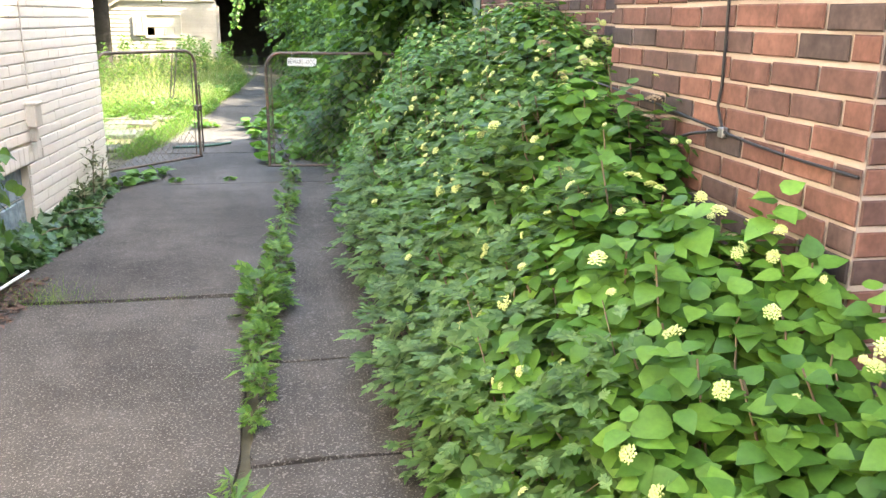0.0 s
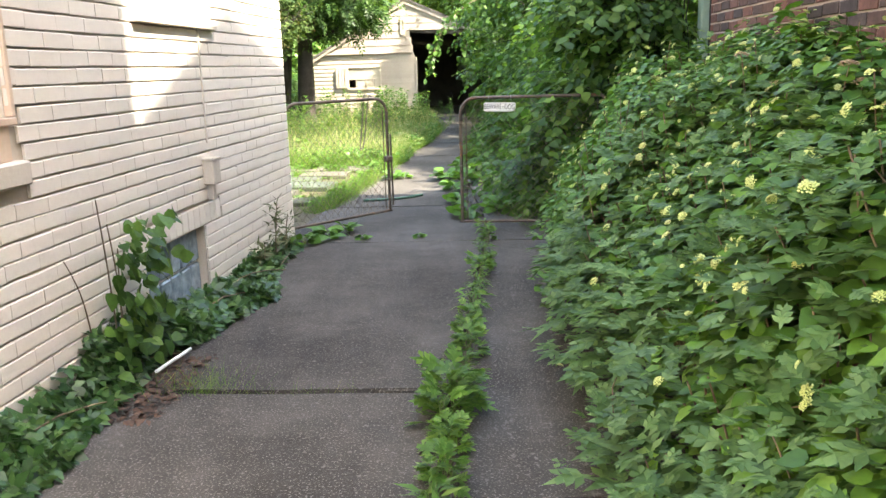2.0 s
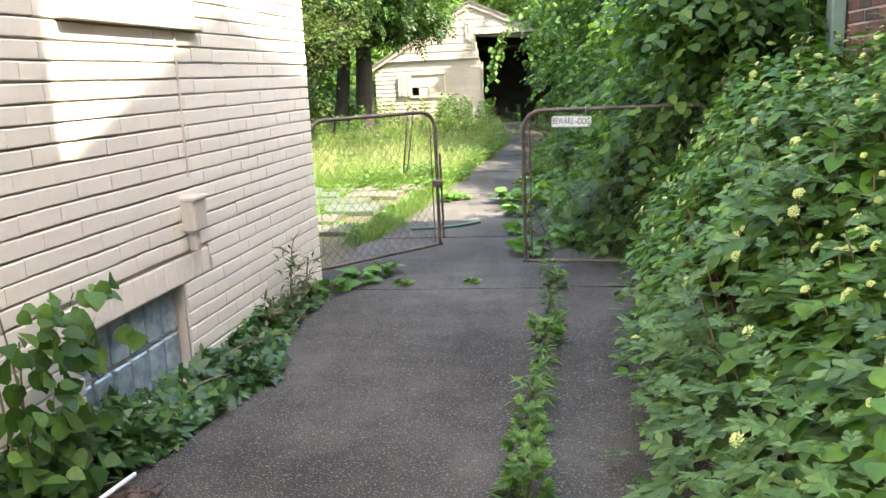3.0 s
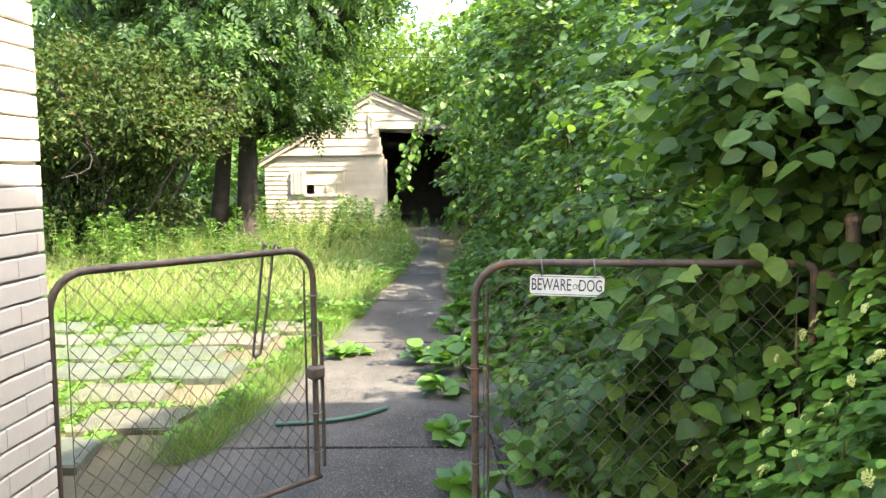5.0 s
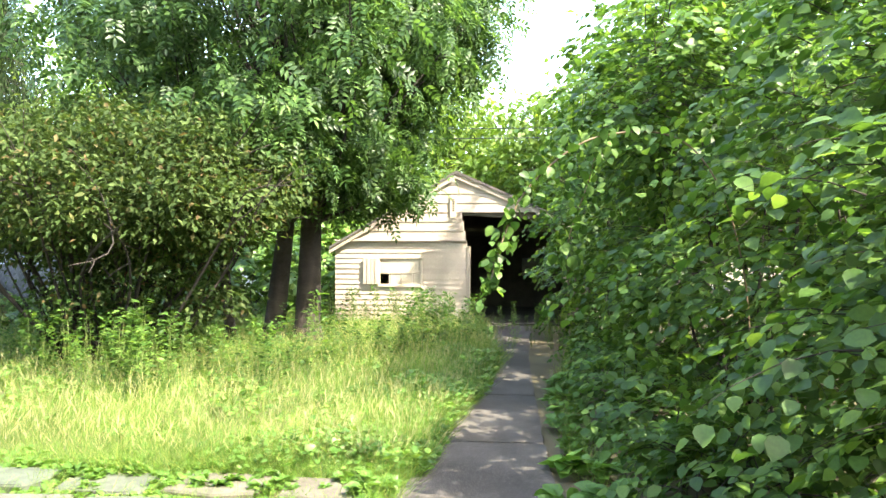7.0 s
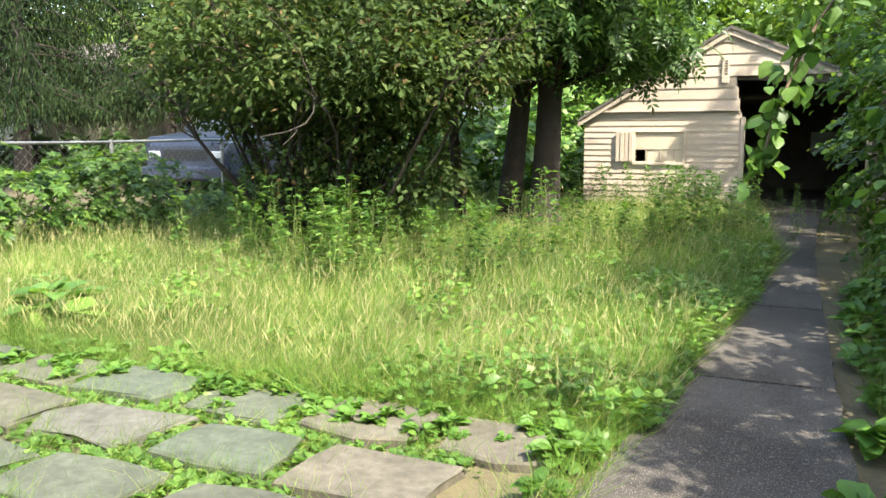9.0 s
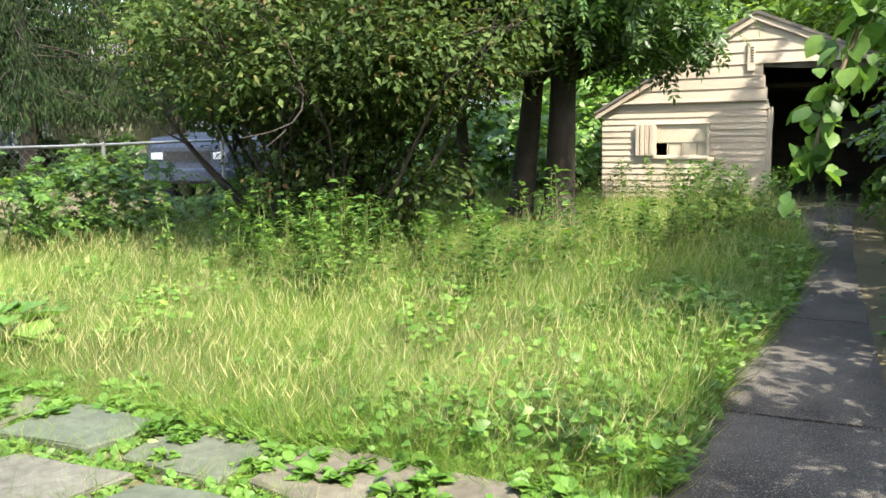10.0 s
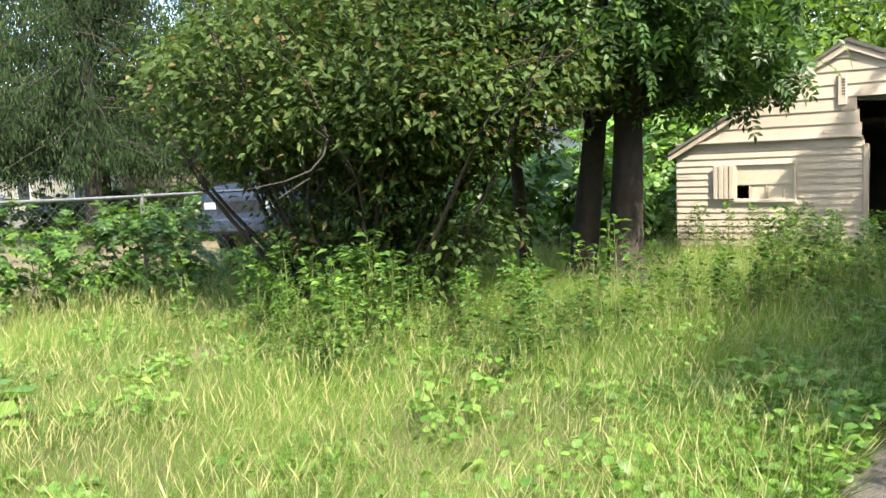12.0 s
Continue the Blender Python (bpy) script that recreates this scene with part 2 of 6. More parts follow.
# ---- building helpers ----
def mesh_np(name, v, f, flat=False):
    """A mesh from arrays: v of n x 3, f of m x 3 or m x 4."""
    v, f = np.asarray(v, dtype=np.float32), np.asarray(f, dtype=np.int32)
    me = bpy.data.meshes.new(name)
    me.vertices.add(len(v))
    me.vertices.foreach_set("co", v.ravel())
    me.loops.add(f.size)
    me.loops.foreach_set("vertex_index", f.ravel())
    me.polygons.add(len(f))
    me.polygons.foreach_set("loop_start", np.arange(0, f.size, f.shape[1], dtype=np.int32))
    if flat:
        me.polygons.foreach_set("use_smooth", np.zeros(len(f), dtype=bool))
    me.update(calc_edges=True)
    return me


def put(name, data, material, parent=None, label="", smooth=False):
    """Links a mesh or bmesh as one object, under parent where there is one."""
    if isinstance(data, bmesh.types.BMesh):
        bm, data = data, bpy.data.meshes.new(name)
        bmesh.ops.recalc_face_normals(bm, faces=bm.faces)
        bm.to_mesh(data)
        bm.free()
    if material and not data.materials:
        data.materials.append(M[material] if isinstance(material, str) else material)
    if smooth:
        data.polygons.foreach_set("use_smooth", [True] * len(data.polygons))
    ob = new(name, data)
    if name in ("stems", "limbs", "boughs"):
        ob["kind"] = "stuff"
    if parent:
        ob.parent = parent
    if label:
        ob["label"] = label
    return ob


part = put


def thing(name, label, category, at=(0, 0, 0), group="", kind=""):
    ob = new(name)
    ob.location = at
    ob.empty_display_size = 0.2
    return tagged(ob, label, category, group, kind)


def box(bm, a, b, bevel=0.0):
    """A box between two corners, with chamfered edges."""
    r = bmesh.ops.create_cube(bm, size=1.0)
    for v in r["verts"]:
        v.co = Vector([(a[i] + b[i]) / 2 + v.co[i] * (b[i] - a[i]) for i in range(3)])
    if bevel:
        bmesh.ops.bevel(bm, geom=list({e for v in r["verts"] for e in v.link_edges}), offset=bevel, segments=1, affect='EDGES')
    return bm


def boxes(items, bevel=0.0):
    bm = bmesh.new()
    for a, b in items:
        box(bm, a, b, bevel)
    return bm


def prism(outline, depth, axis):
    """An outline of (u, w) pairs pushed along an axis from depth[0] to depth[1]. axis y: u is x, w is z; axis x: u is y; axis z: u, w are x, y."""
    bm = bmesh.new()
    def place(u, w, d):
        return {"y": (u, d, w), "x": (d, u, w), "z": (u, w, d)}[axis]
    lo = [bm.verts.new(place(u, w, depth[0])) for u, w in outline]
    hi = [bm.verts.new(place(u, w, depth[1])) for u, w in outline]
    bm.faces.new(lo)
    bm.faces.new(hi[::-1])
    for k in range(len(outline)):
        j = (k + 1) % len(outline)
        bm.faces.new((lo[k], lo[j], hi[j], hi[k]))
    return bm


def tube_arrays(paths, sides=6):
    """Tubes along paths; a path is a list of (point, radius)."""
    vs, fs, base = [], [], 0
    ang = np.arange(sides) * 2 * np.pi / sides
    ring = np.stack([np.cos(ang), np.sin(ang)], 1)
    for path in paths:
        p = np.array([q[0] for q in path], dtype=float)
        r = np.array([q[1] for q in path], dtype=float)
        d = np.gradient(p, axis=0)
        d /= np.linalg.norm(d, axis=1)[:, None] + 1e-9
        ref = np.where(np.abs(d[:, 2:3]) > 0.9, np.array([[1.0, 0, 0]]), np.array([[0, 0, 1.0]]))
        if abs(d[:, 2]).max() > 0.9 > abs(d[:, 2]).min():
            ref = np.tile(np.array([[0.31, 0.95, 0.02]]), (len(p), 1))
        u = np.cross(d, ref)
        u /= np.linalg.norm(u, axis=1)[:, None] + 1e-9
        w = np.cross(d, u)
        v = p[:, None, :] + r[:, None, None] * (ring[None, :, 0:1] * u[:, None, :] + ring[None, :, 1:2] * w[:, None, :])
        vs.append(v.reshape(-1, 3))
        k = np.arange(len(p) - 1)[:, None] * sides + np.arange(sides)[None, :]
        nx = np.arange(len(p) - 1)[:, None] * sides + (np.arange(sides)[None, :] + 1) % sides
        fs.append(np.stack([k, nx, nx + sides, k + sides], -1).reshape(-1, 4) + base)
        base += len(p) * sides
    return np.concatenate(vs), np.concatenate(fs)


def tubes(name, paths, material, parent=None, sides=6, label=""):
    v, f = tube_arrays(paths, sides)
    return put(name, mesh_np(name, v, f), material, parent, label, True)


def smooth_path(points, radius, steps=6):
    """A Catmull-Rom path through a few points."""
    p = [Vector(q) for q in points]
    p = [p[0] * 2 - p[1], *p, p[-1] * 2 - p[-2]]
    out = []
    for k in range(1, len(p) - 2):
        for s in range(steps):
            t = s / steps
            a, b, c, d = p[k - 1:k + 3]
            out.append((0.5 * ((2 * b) + (c - a) * t + (2 * a - 5 * b + 4 * c - d) * t * t + (3 * b - a - 3 * c + d) * t ** 3), radius))
    return out + [(p[-2], radius)]


# Leaf blades lie along +y from the stalk at the origin, with their upper face to +z.
def blade(stations, fold=0.18, droop=0.15):
    """A blade from (along, half-width) stations, folded along its midrib; the first and last are points."""
    v, f = [(0, 0, 0)], []
    for y, w in stations[1:-1]:
        z = -droop * y * y
        v += [(-w, y, z + fold * w), (0, y, z), (w, y, z + fold * w)]
    y = stations[-1][0]
    v.append((0, y, -droop * y * y))
    n = len(stations) - 2
    f += [(0, 2, 1), (0, 3, 2)]
    for k in range(n - 1):
        a = 1 + 3 * k
        f += [(a, a + 1, a + 4), (a, a + 4, a + 3), (a + 1, a + 2, a + 5), (a + 1, a + 5, a + 4)]
    a = 1 + 3 * (n - 1)
    f += [(a, a + 1, len(v) - 1), (a + 1, a + 2, len(v) - 1)]
    return np.array(v, dtype=float), np.array(f)


def merged(parts_list):
    vs, fs, b = [], [], 0
    for v, f in parts_list:
        vs.append(v)
        fs.append(f + b)
        b += len(v)
    return np.concatenate(vs), np.concatenate(fs)


def turned(vf, m):
    v, f = vf
    m = np.array(m)
    return v @ m[:3, :3].T + m[:3, 3], f


OVAL = blade([(0, 0), (0.22, 0.3), (0.55, 0.36), (0.82, 0.2), (1, 0)], 0.2, 0.25)
SIMPLE = blade([(0, 0), (0.45, 0.24), (1, 0)], 0.3, 0.2)
NARROW = blade([(0, 0), (0.4, 0.11), (1, 0)], 0.3, 0.35)
HEART = blade([(0, 0), (0.1, 0.34), (0.38, 0.44), (0.7, 0.27), (1, 0)], 0.15, 0.25)
LOBED = merged([turned(blade([(0, 0), (0.5, 0.16), (1, 0)], 0.2, 0.2), pose(0, 0, 0))] + [
    turned(blade([(0, 0), (0.2, 0.095), (0.44 - 0.07 * k, 0)], 0.2, 0.2), pose(0, 0.22 + 0.2 * k, -0.01, 0, 0, s * 52)) for k in range(3) for s in (-1, 1)])
IVY = merged([turned(blade([(0, 0), (0.4, 0.22), (0.85, 0)], 0.1, 0.2), pose(0, 0, 0)),
              turned(blade([(0, 0), (0.3, 0.17), (0.62, 0)], 0.1, 0.2), pose(0, 0, 0.004, 0, 0, 58)),
              turned(blade([(0, 0), (0.3, 0.17), (0.62, 0)], 0.1, 0.2), pose(0, 0, 0.002, 0, 0, -58))])
PINNATE = merged([turned(blade([(0, 0), (0.2, 0.085), (0.42, 0)], 0.3, 0.4), pose(0, 0.2 + 0.2 * k, -0.03 * k * k, 0, s * 12, s * 58)) for k in range(4) for s in (-1, 1)]
                 + [turned(blade([(0, 0), (0.2, 0.085), (0.42, 0)], 0.3, 0.4), pose(0, 0.85, -0.3, -25))])


def frames_to(direction, up_bias=None, roll=None, rng=None):
    """Rotations that bring +y to each direction and +z as near to up as that allows, rolled at random."""
    d = direction / (np.linalg.norm(direction, axis=1)[:, None] + 1e-9)
    up = np.tile(np.array([[0, 0, 1.0]]), (len(d), 1)) if up_bias is None else up_bias
    x = np.cross(d, up)
    x /= np.linalg.norm(x, axis=1)[:, None] + 1e-6
    z = np.cross(x, d)
    if roll is not None:
        a = rng.normal(0, roll, len(d))[:, None]
        x, z = x * np.cos(a) + z * np.sin(a), z * np.cos(a) - x * np.sin(a)
    return np.stack([x, d, z], -1)


def scatter(template, at, direction, size, rng, roll=0.5, up=None):
    """All copies of a leaf as one pair of arrays."""
    v, f = template
    rot = frames_to(direction, up, roll, rng)
    out = np.einsum("nij,kj->nki", rot, v) * size[:, None, None] + at[:, None, :]
    fs = f[None] + (np.arange(len(at)) * len(v))[:, None, None]
    return out.reshape(-1, 3), fs.reshape(-1, 3)


def leaves(name, template, at, direction, size, material, parent, rng, roll=0.5, label="", up=None, kind="stuff"):
    v, f = scatter(template, np.asarray(at, float), np.asarray(direction, float), np.asarray(size, float), rng, roll, up)
    ob = put(name, mesh_np(name, v, f), material, parent, label)
    if kind:
        ob["kind"] = kind
    return ob

# ---- ground and driveway ----
LX, NX, RX = -1.745, 1.15, 1.62      # faces of the cream wall, the chimney and the red wall
WE = 7.75                            # far corner of the cream house
COURSE = 0.0692

bm = bmesh.new()
bmesh.ops.create_grid(bm, x_segments=60, y_segments=60, size=1.0)
for v in bm.verts:
    x, y = v.co.x, v.co.y
    v.co = Vector((math.copysign(abs(x) ** 3, x) * 1500 - 2, math.copysign(abs(y) ** 3, y) * 1500 + 12, -0.035))
tagged(put("ground", bm, "soil"), "dark soil under grass and weeds, reaching the horizon", "ground", kind="structure")


def slab(name, outline, label, parent=None, top=0.0, thick=0.08, material="asphalt"):
    bm = prism(outline, (top - thick, top), "z")
    bmesh.ops.bevel(bm, geom=[e for e in bm.edges if all(v.co.z > top - 0.001 for v in e.verts)], offset=0.012, segments=1, affect='EDGES')
    ob = put(name, bm, material, parent)
    if label:
        ob["label"] = label
    return ob


def ragged(a, b, n, amount, seed):
    """Points from a to b with a worn, wavering line between them."""
    rng = np.random.default_rng(seed)
    return [(a[0] + (b[0] - a[0]) * k / n + (rng.normal(0, amount) if 0 < k < n else 0),
             a[1] + (b[1] - a[1]) * k / n + (rng.normal(0, amount) if 0 < k < n else 0)) for k in range(n)]


def loop_of(corners, amount, seed, n=9):
    out = []
    for k in range(len(corners)):
        out += ragged(corners[k], corners[(k + 1) % len(corners)], n, amount, seed + k)
    return out


road = thing("road", "worn grey asphalt driveway with weeds in its cracks", "driveway", kind="structure")
SEAM = [(-0.30, -6), (-0.25, 3.0), (-0.2, 4.5), (-0.1, 6.8), (-0.05, 8.1), (-0.3, 11.4), (-0.42, 14.0), (-0.6, 19), (-0.6, 25.0)]


def seam(y):
    return float(np.interp(y, [p[1] for p in SEAM], [p[0] for p in SEAM]))


EDGE_Y = [-6, 3, 8.0, 9.0, 9.6, 11.0, 13.0, 14.6, 16.1, 18.8, 25.0]
EDGE_X = [-1.74, -1.73, -1.70, -1.64, -1.52, -1.42, -1.30, -1.28, -1.14, -1.08, -1.7]
for k, (y0, y1) in enumerate([(-6, 1.2), (1.22, 4.49), (4.53, 7.56), (7.58, 9.26), (9.285, 11.83), (11.86, 13.98), (14.01, 16.2), (16.23, 25.0)]):
    left = [(float(np.interp(y, EDGE_Y, EDGE_X)), y) for y in np.linspace(y1, y0, 6)]
    right = [(seam(y) - 0.012 * (2 if y < 8 else 1), y) for y in np.linspace(y0, y1, 6)]
    slab("slab", loop_of(left + right, 0.007, 40 + k * 9, 4), "", road)
for k, (y0, y1) in enumerate([(-6, 2.78), (2.81, 3.62), (3.635, 7.6), (7.62, 9.3), (9.325, 11.5)]):
    wide = [(0.75, y) if y < 9 else (max(seam(y) + 0.5, 0.2), y) for y in np.linspace(y0, y1, 5)]
    edge = [(seam(y) + 0.012 * (2 if y < 8 else 1), y) for y in np.linspace(y1, y0, 5)]
    slab("slab", loop_of(wide + edge, 0.008, 140 + k * 9, 4), "", road, top=-0.008)


# ---- brick walls ----
def brick_data(name, length, height, proud, chamfer=0.004, end=None):
    """A brick's outer face: it lies in the y-z plane, centred, and stands proud to +x."""
    l, h, c = length / 2, height / 2, chamfer
    e = c if end is None else end
    v = [(0, s * l, t * h) for s, t in ((-1, -1), (1, -1), (1, 1), (-1, 1))]
    v += [(proud - c, s * l, t * h) for s, t in ((-1, -1), (1, -1), (1, 1), (-1, 1))]
    v += [(proud, s * (l - e), t * (h - c)) for s, t in ((-1, -1), (1, -1), (1, 1), (-1, 1))]
    f = [(8, 9, 10, 11)]
    for a in (0, 4):
        f += [(a + k, a + (k + 1) % 4, a + 4 + (k + 1) % 4, a + 4 + k) for k in range(4)]
    return np.array(v, float), np.array(f)


def lay_bricks(parent, face, facing, y_range, z_range, holes, near, length, joint, proud, material, seed, head=None, ends=None, wobble=0.0015, half=0.5, uneven=0.0, along="y"):
    """Running bond on a wall. Whole bricks within near (y0, y1, z0, z1) are objects of their own; the rest is one mesh."""
    rng = np.random.default_rng(seed)
    head = joint if head is None else head
    shared = [mesh_np("brick", *brick_data("brick", length - (head if head > 0.005 or d > 0 else 0.0), COURSE - joint, proud + d, end=ends), True) for d in ((-0.001, 0.0, 0.0015) if head > 0.005 else (-0.0003, 0.0, 0.0003))]
    for me in shared:
        me.materials.append(M[material])
    rest, count = [], 0
    rows = int((z_range[1] - z_range[0]) / COURSE)
    for r in range(rows):
        zc = z_range[0] + (r + 0.5) * COURSE
        y = y_range[0] - (length * half if r % 2 else 0)
        while y < y_range[1]:
            spans = [(max(y, y_range[0]), min(y + length, y_range[1]))]
            for (h0, h1, g0, g1) in holes:
                if g0 - 0.02 < zc < g1 + 0.02:
                    cut = []
                    for s0, s1 in spans:
                        if s1 <= h0 or s0 >= h1:
                            cut.append((s0, s1))
                        else:
                            cut += [(s0, h0)] if h0 - s0 > 0.03 else []
                            cut += [(h1, s1)] if s1 - h1 > 0.03 else []
                    spans = cut
            for s0, s1 in spans:
                if s1 - s0 < 0.03:
                    continue
                yc, dz = (s0 + s1) / 2, rng.normal(0, wobble)
                whole = s1 - s0 > length - 0.002
                m = pose(face, yc, zc + dz, rng.normal(0, 0.25), 0, 0 if facing > 0 else 180)
                if along == "x":
                    m = pose(yc, face, zc + dz, 0, 0, -90 if facing < 0 else 90)
                if whole and near and near[0] < yc < near[1] and near[2] < zc < near[3] and count < 300:
                    ob = new("brick", shared[int(rng.integers(3))])
                    ob.parent, ob.matrix_basis = parent, m
                    count += 1
                else:
                    v, f = brick_data("b", s1 - s0 - (head if head > 0.005 or rng.random() < 0.35 else 0.0), COURSE - joint, proud + rng.normal(0, 0.0008 if head > 0.005 else 0.0002), end=ends)
                    rest.append(turned((v, f), m))
            y += length
    if rest:
        ob = put("brickwork", mesh_np("brickwork", *merged(rest), True), material + "_rest", parent)
        ob["kind"] = "stuff"


def pierced(face0, face1, y_range, z_range, holes):
    """A wall between two x planes with openings through it."""
    ys = sorted({*y_range, *[h[0] for h in holes], *[h[1] for h in holes]})
    items = []
    for y0, y1 in zip(ys[:-1], ys[1:]):
        cover = sorted((h[2], h[3]) for h in holes if h[0] <= y0 + 1e-6 and h[1] >= y1 - 1e-6)
        z = z_range[0]
        for g0, g1 in cover:
            if g0 > z:
                items.append(((face0, y0, z), (face1, y1, g0)))
            z = max(z, g1)
        if z < z_range[1]:
            items.append(((face0, y0, z), (face1, y1, z_range[1])))
    return boxes(items)


# The cream house: window, panel under it, upper window, two cellar windows of glass block
L_HOLES = [(3.30, 4.20, 1.19, 2.75), (5.26, 5.95, 1.80, 2.75), (5.13, 5.93, 0.05, 0.46), (2.78, 3.76, 0.20, 0.505), (0.2, 1.1, 1.19, 2.75)]
wall_l = tagged(put("wall_west", pierced(LX - 0.28, LX - 0.006, (-7, WE), (-0.1, 5.6), L_HOLES), "cream_joint"), "cream painted brick house wall beside the driveway", "wall", kind="structure")
tagged(put("wall_west_back", boxes([((-10, WE - 0.28, -0.1), (LX - 0.29, WE, 5.6)), ((-10, -7, -0.1), (-9.7, WE - 0.3, 5.6)), ((-9.7, -7, -0.1), (LX - 0.29, -6.7, 5.6))]), "cream_joint"), "cream painted house walls closing the house", "wall", kind="structure")
tagged(put("ceiling_west", boxes([((-10, -7, 5.6), (LX, WE, 5.75))]), "dark"), "dark flat ceiling of the cream house", "ceiling", kind="structure")
tagged(put("floor_west", boxes([((-9.7, -6.7, 0.9), (LX - 0.28, WE - 0.3, 1.0))]), "dark"), "dark floor of the cream house", "floor", kind="structure")
roof_l = prism([(-10.3, 5.62), (-5.9, 7.6), (LX + 0.02, 5.62), (LX + 0.02, 5.76), (-5.9, 7.76), (-10.3, 5.76)], (-7.3, WE + 0.05), "y")
tagged(put("roof_west", roof_l, "shingle"), "dark shingle roof of the cream house", "roof", kind="structure")

# The red brick house: chimney breast, main wall with a gable, shallow roof
R_HOLES = [(5.60, 6.50, 1.83, 2.60)]
APEX_Y, APEX_Z, PITCH = 4.85, 6.06, 0.375
EAVE_Z = APEX_Z - PITCH * 3.0
wall_r = tagged(put("wall_east", pierced(RX + 0.006, RX + 0.28, (1.85, 7.7), (-0.1, EAVE_Z), R_HOLES), "mortar"), "red brick house wall with pale mortar joints", "wall", kind="structure")
gable = prism([(1.85, EAVE_Z), (7.7, EAVE_Z), (7.7, APEX_Z - PITCH * 2.85 - 0.02), (APEX_Y, APEX_Z - 0.02), (1.85, APEX_Z - PITCH * 3.0 + 0.02)], (RX + 0.006, RX + 0.28), "x")
tagged(put("wall_east_gable", gable, "mortar"), "red brick gable of the neighbouring house", "wall", kind="structure")
tagged(put("wall_east_back", boxes([((RX + 0.3, 7.42, -0.1), (9, 7.7, EAVE_Z)), ((RX + 0.3, 1.85, -0.1), (9, 2.1, EAVE_Z)), ((8.8, 2.1, -0.1), (9, 7.4, EAVE_Z))]), "mortar"), "red brick walls closing the neighbouring house", "wall", kind="structure")
for lo, hi, nm in ((1.4, APEX_Y, "roof_east_front"), (APEX_Y, 8.2, "roof_east")):
    za, zb = APEX_Z - PITCH * abs(lo - APEX_Y), APEX_Z - PITCH * abs(hi - APEX_Y)
    tagged(put(nm, prism([(lo, za), (hi, zb), (hi, zb + 0.1), (lo, za + 0.1)], (RX - 0.12, 9.2), "x"), "shingle"), "dark shingle roof slope of the brick house", "roof", kind="structure")
# Unseen block with a flat top, added to shade the near driveway and hydrangea.
tagged(put("wall_east_shade", boxes([((RX + 0.3, -7, -0.1), (9, 1.8, 4.72))]), "mortar"), "unseen block added to keep sun off the near driveway", "wall", kind="structure")
tagged(put("roof_east_shade", boxes([((RX + 0.1, -7.2, 4.73), (9.2, 1.84, 4.86))]), "shingle"), "flat shingle top of the unseen shading block", "roof", kind="structure")
chimney = tagged(put("chimney", boxes([((NX + 0.006, 1.906, -0.1), (RX + 0.004, 3.384, 3.6)), ((NX + 0.006, 2.16, 3.6), (RX - 0.005, 3.37, 8.8))]), "mortar"), "broad red brick chimney on the outside of the house", "chimney", kind="structure")
porch = thing("porch", "back porch of the brick house with a green post and pale gutter", "porch", (RX, 8.0, 0), kind="structure")
part("post", boxes([((0.0, -0.06, -0.05), (0.1, 0.06, 2.45))], 0.01), "green_metal", porch, "green painted corner post")
part("roof", prism([(-0.28, 2.46), (0.62, 2.46), (0.62, 2.6), (-0.28, 2.72)], (-0.05, 3.2), "x"), "shingle", porch)
part("fascia", boxes([((-0.1, -0.28, 2.44), (-0.055, 0.66, 2.58))], 0.006), "white", porch)
part("gutter", prism([(0.62, 2.46), (0.74, 2.46), (0.77, 2.58), (0.73, 2.58), (0.71, 2.49), (0.62, 2.49)], (-0.12, 3.2), "x"), "green_metal", porch)
part("beam", boxes([((0.0, -0.1, 2.34), (0.12, 0.6, 2.46))], 0.01), "green_metal", porch)
for k in range(6):
    part("baluster", boxes([((0.0, -0.2 + 0.13 * k, 2.72), (0.03, -0.17 + 0.13 * k, 3.4))], 0.004), "white", porch)
part("rail", boxes([((-0.01, -0.26, 3.4), (0.05, 0.6, 3.46))], 0.006), "white", porch)
tubes("cable", [[(Vector((-0.015, -0.36 + 0.006 * math.sin(k), 0.4 + k * 0.3)), 0.006) for k in range(13)]], "cable", porch)


def sash_window(name, label, x, out, y0, y1, z0, z1, frame_mat, mid=True, bars=(), depth=0.09, fw=0.06):
    """A window in a wall that faces out (+1 or -1 along x): casing, meeting rail, panes."""
    w = tagged(thing(name, label, "window"), kind="structure")
    w.location = (x, (y0 + y1) / 2, z0)
    hw, h = (y1 - y0) / 2, z1 - z0
    a, b = sorted((-out * depth, -out * 0.03))
    part("window_frame", boxes([((a, -hw, 0), (b, hw, fw * 1.3)), ((a, -hw, h - fw), (b, hw, h)), ((a, -hw, fw * 1.3), (b, -hw + fw, h - fw)), ((a, hw - fw, fw * 1.3), (b, hw, h - fw))], 0.005), frame_mat, w)
    c, d = sorted((-out * (depth + 0.01), -out * (depth - 0.035)))
    if mid:
        part("meeting_rail", boxes([((c, -hw + fw, h * 0.5 - 0.022), (d, hw - fw, h * 0.5 + 0.022))], 0.004), frame_mat, w)
    for s in bars:
        part("glazing_bar", boxes([((c, s - 0.014, fw * 1.3), (d, s + 0.014, h - fw))], 0.003), frame_mat, w)
    p0, p1 = sorted((-out * (depth + 0.012), -out * (depth + 0.018)))
    for z_a, z_b in (((fw, h * 0.5), (h * 0.5, h - fw)) if mid else ((fw, h - fw),)):
        g = part("pane", boxes([((p0, -hw + 0.03, z_a), (p1, hw - 0.03, z_b))]), "glass", w)
        g.visible_shadow = False
    return w


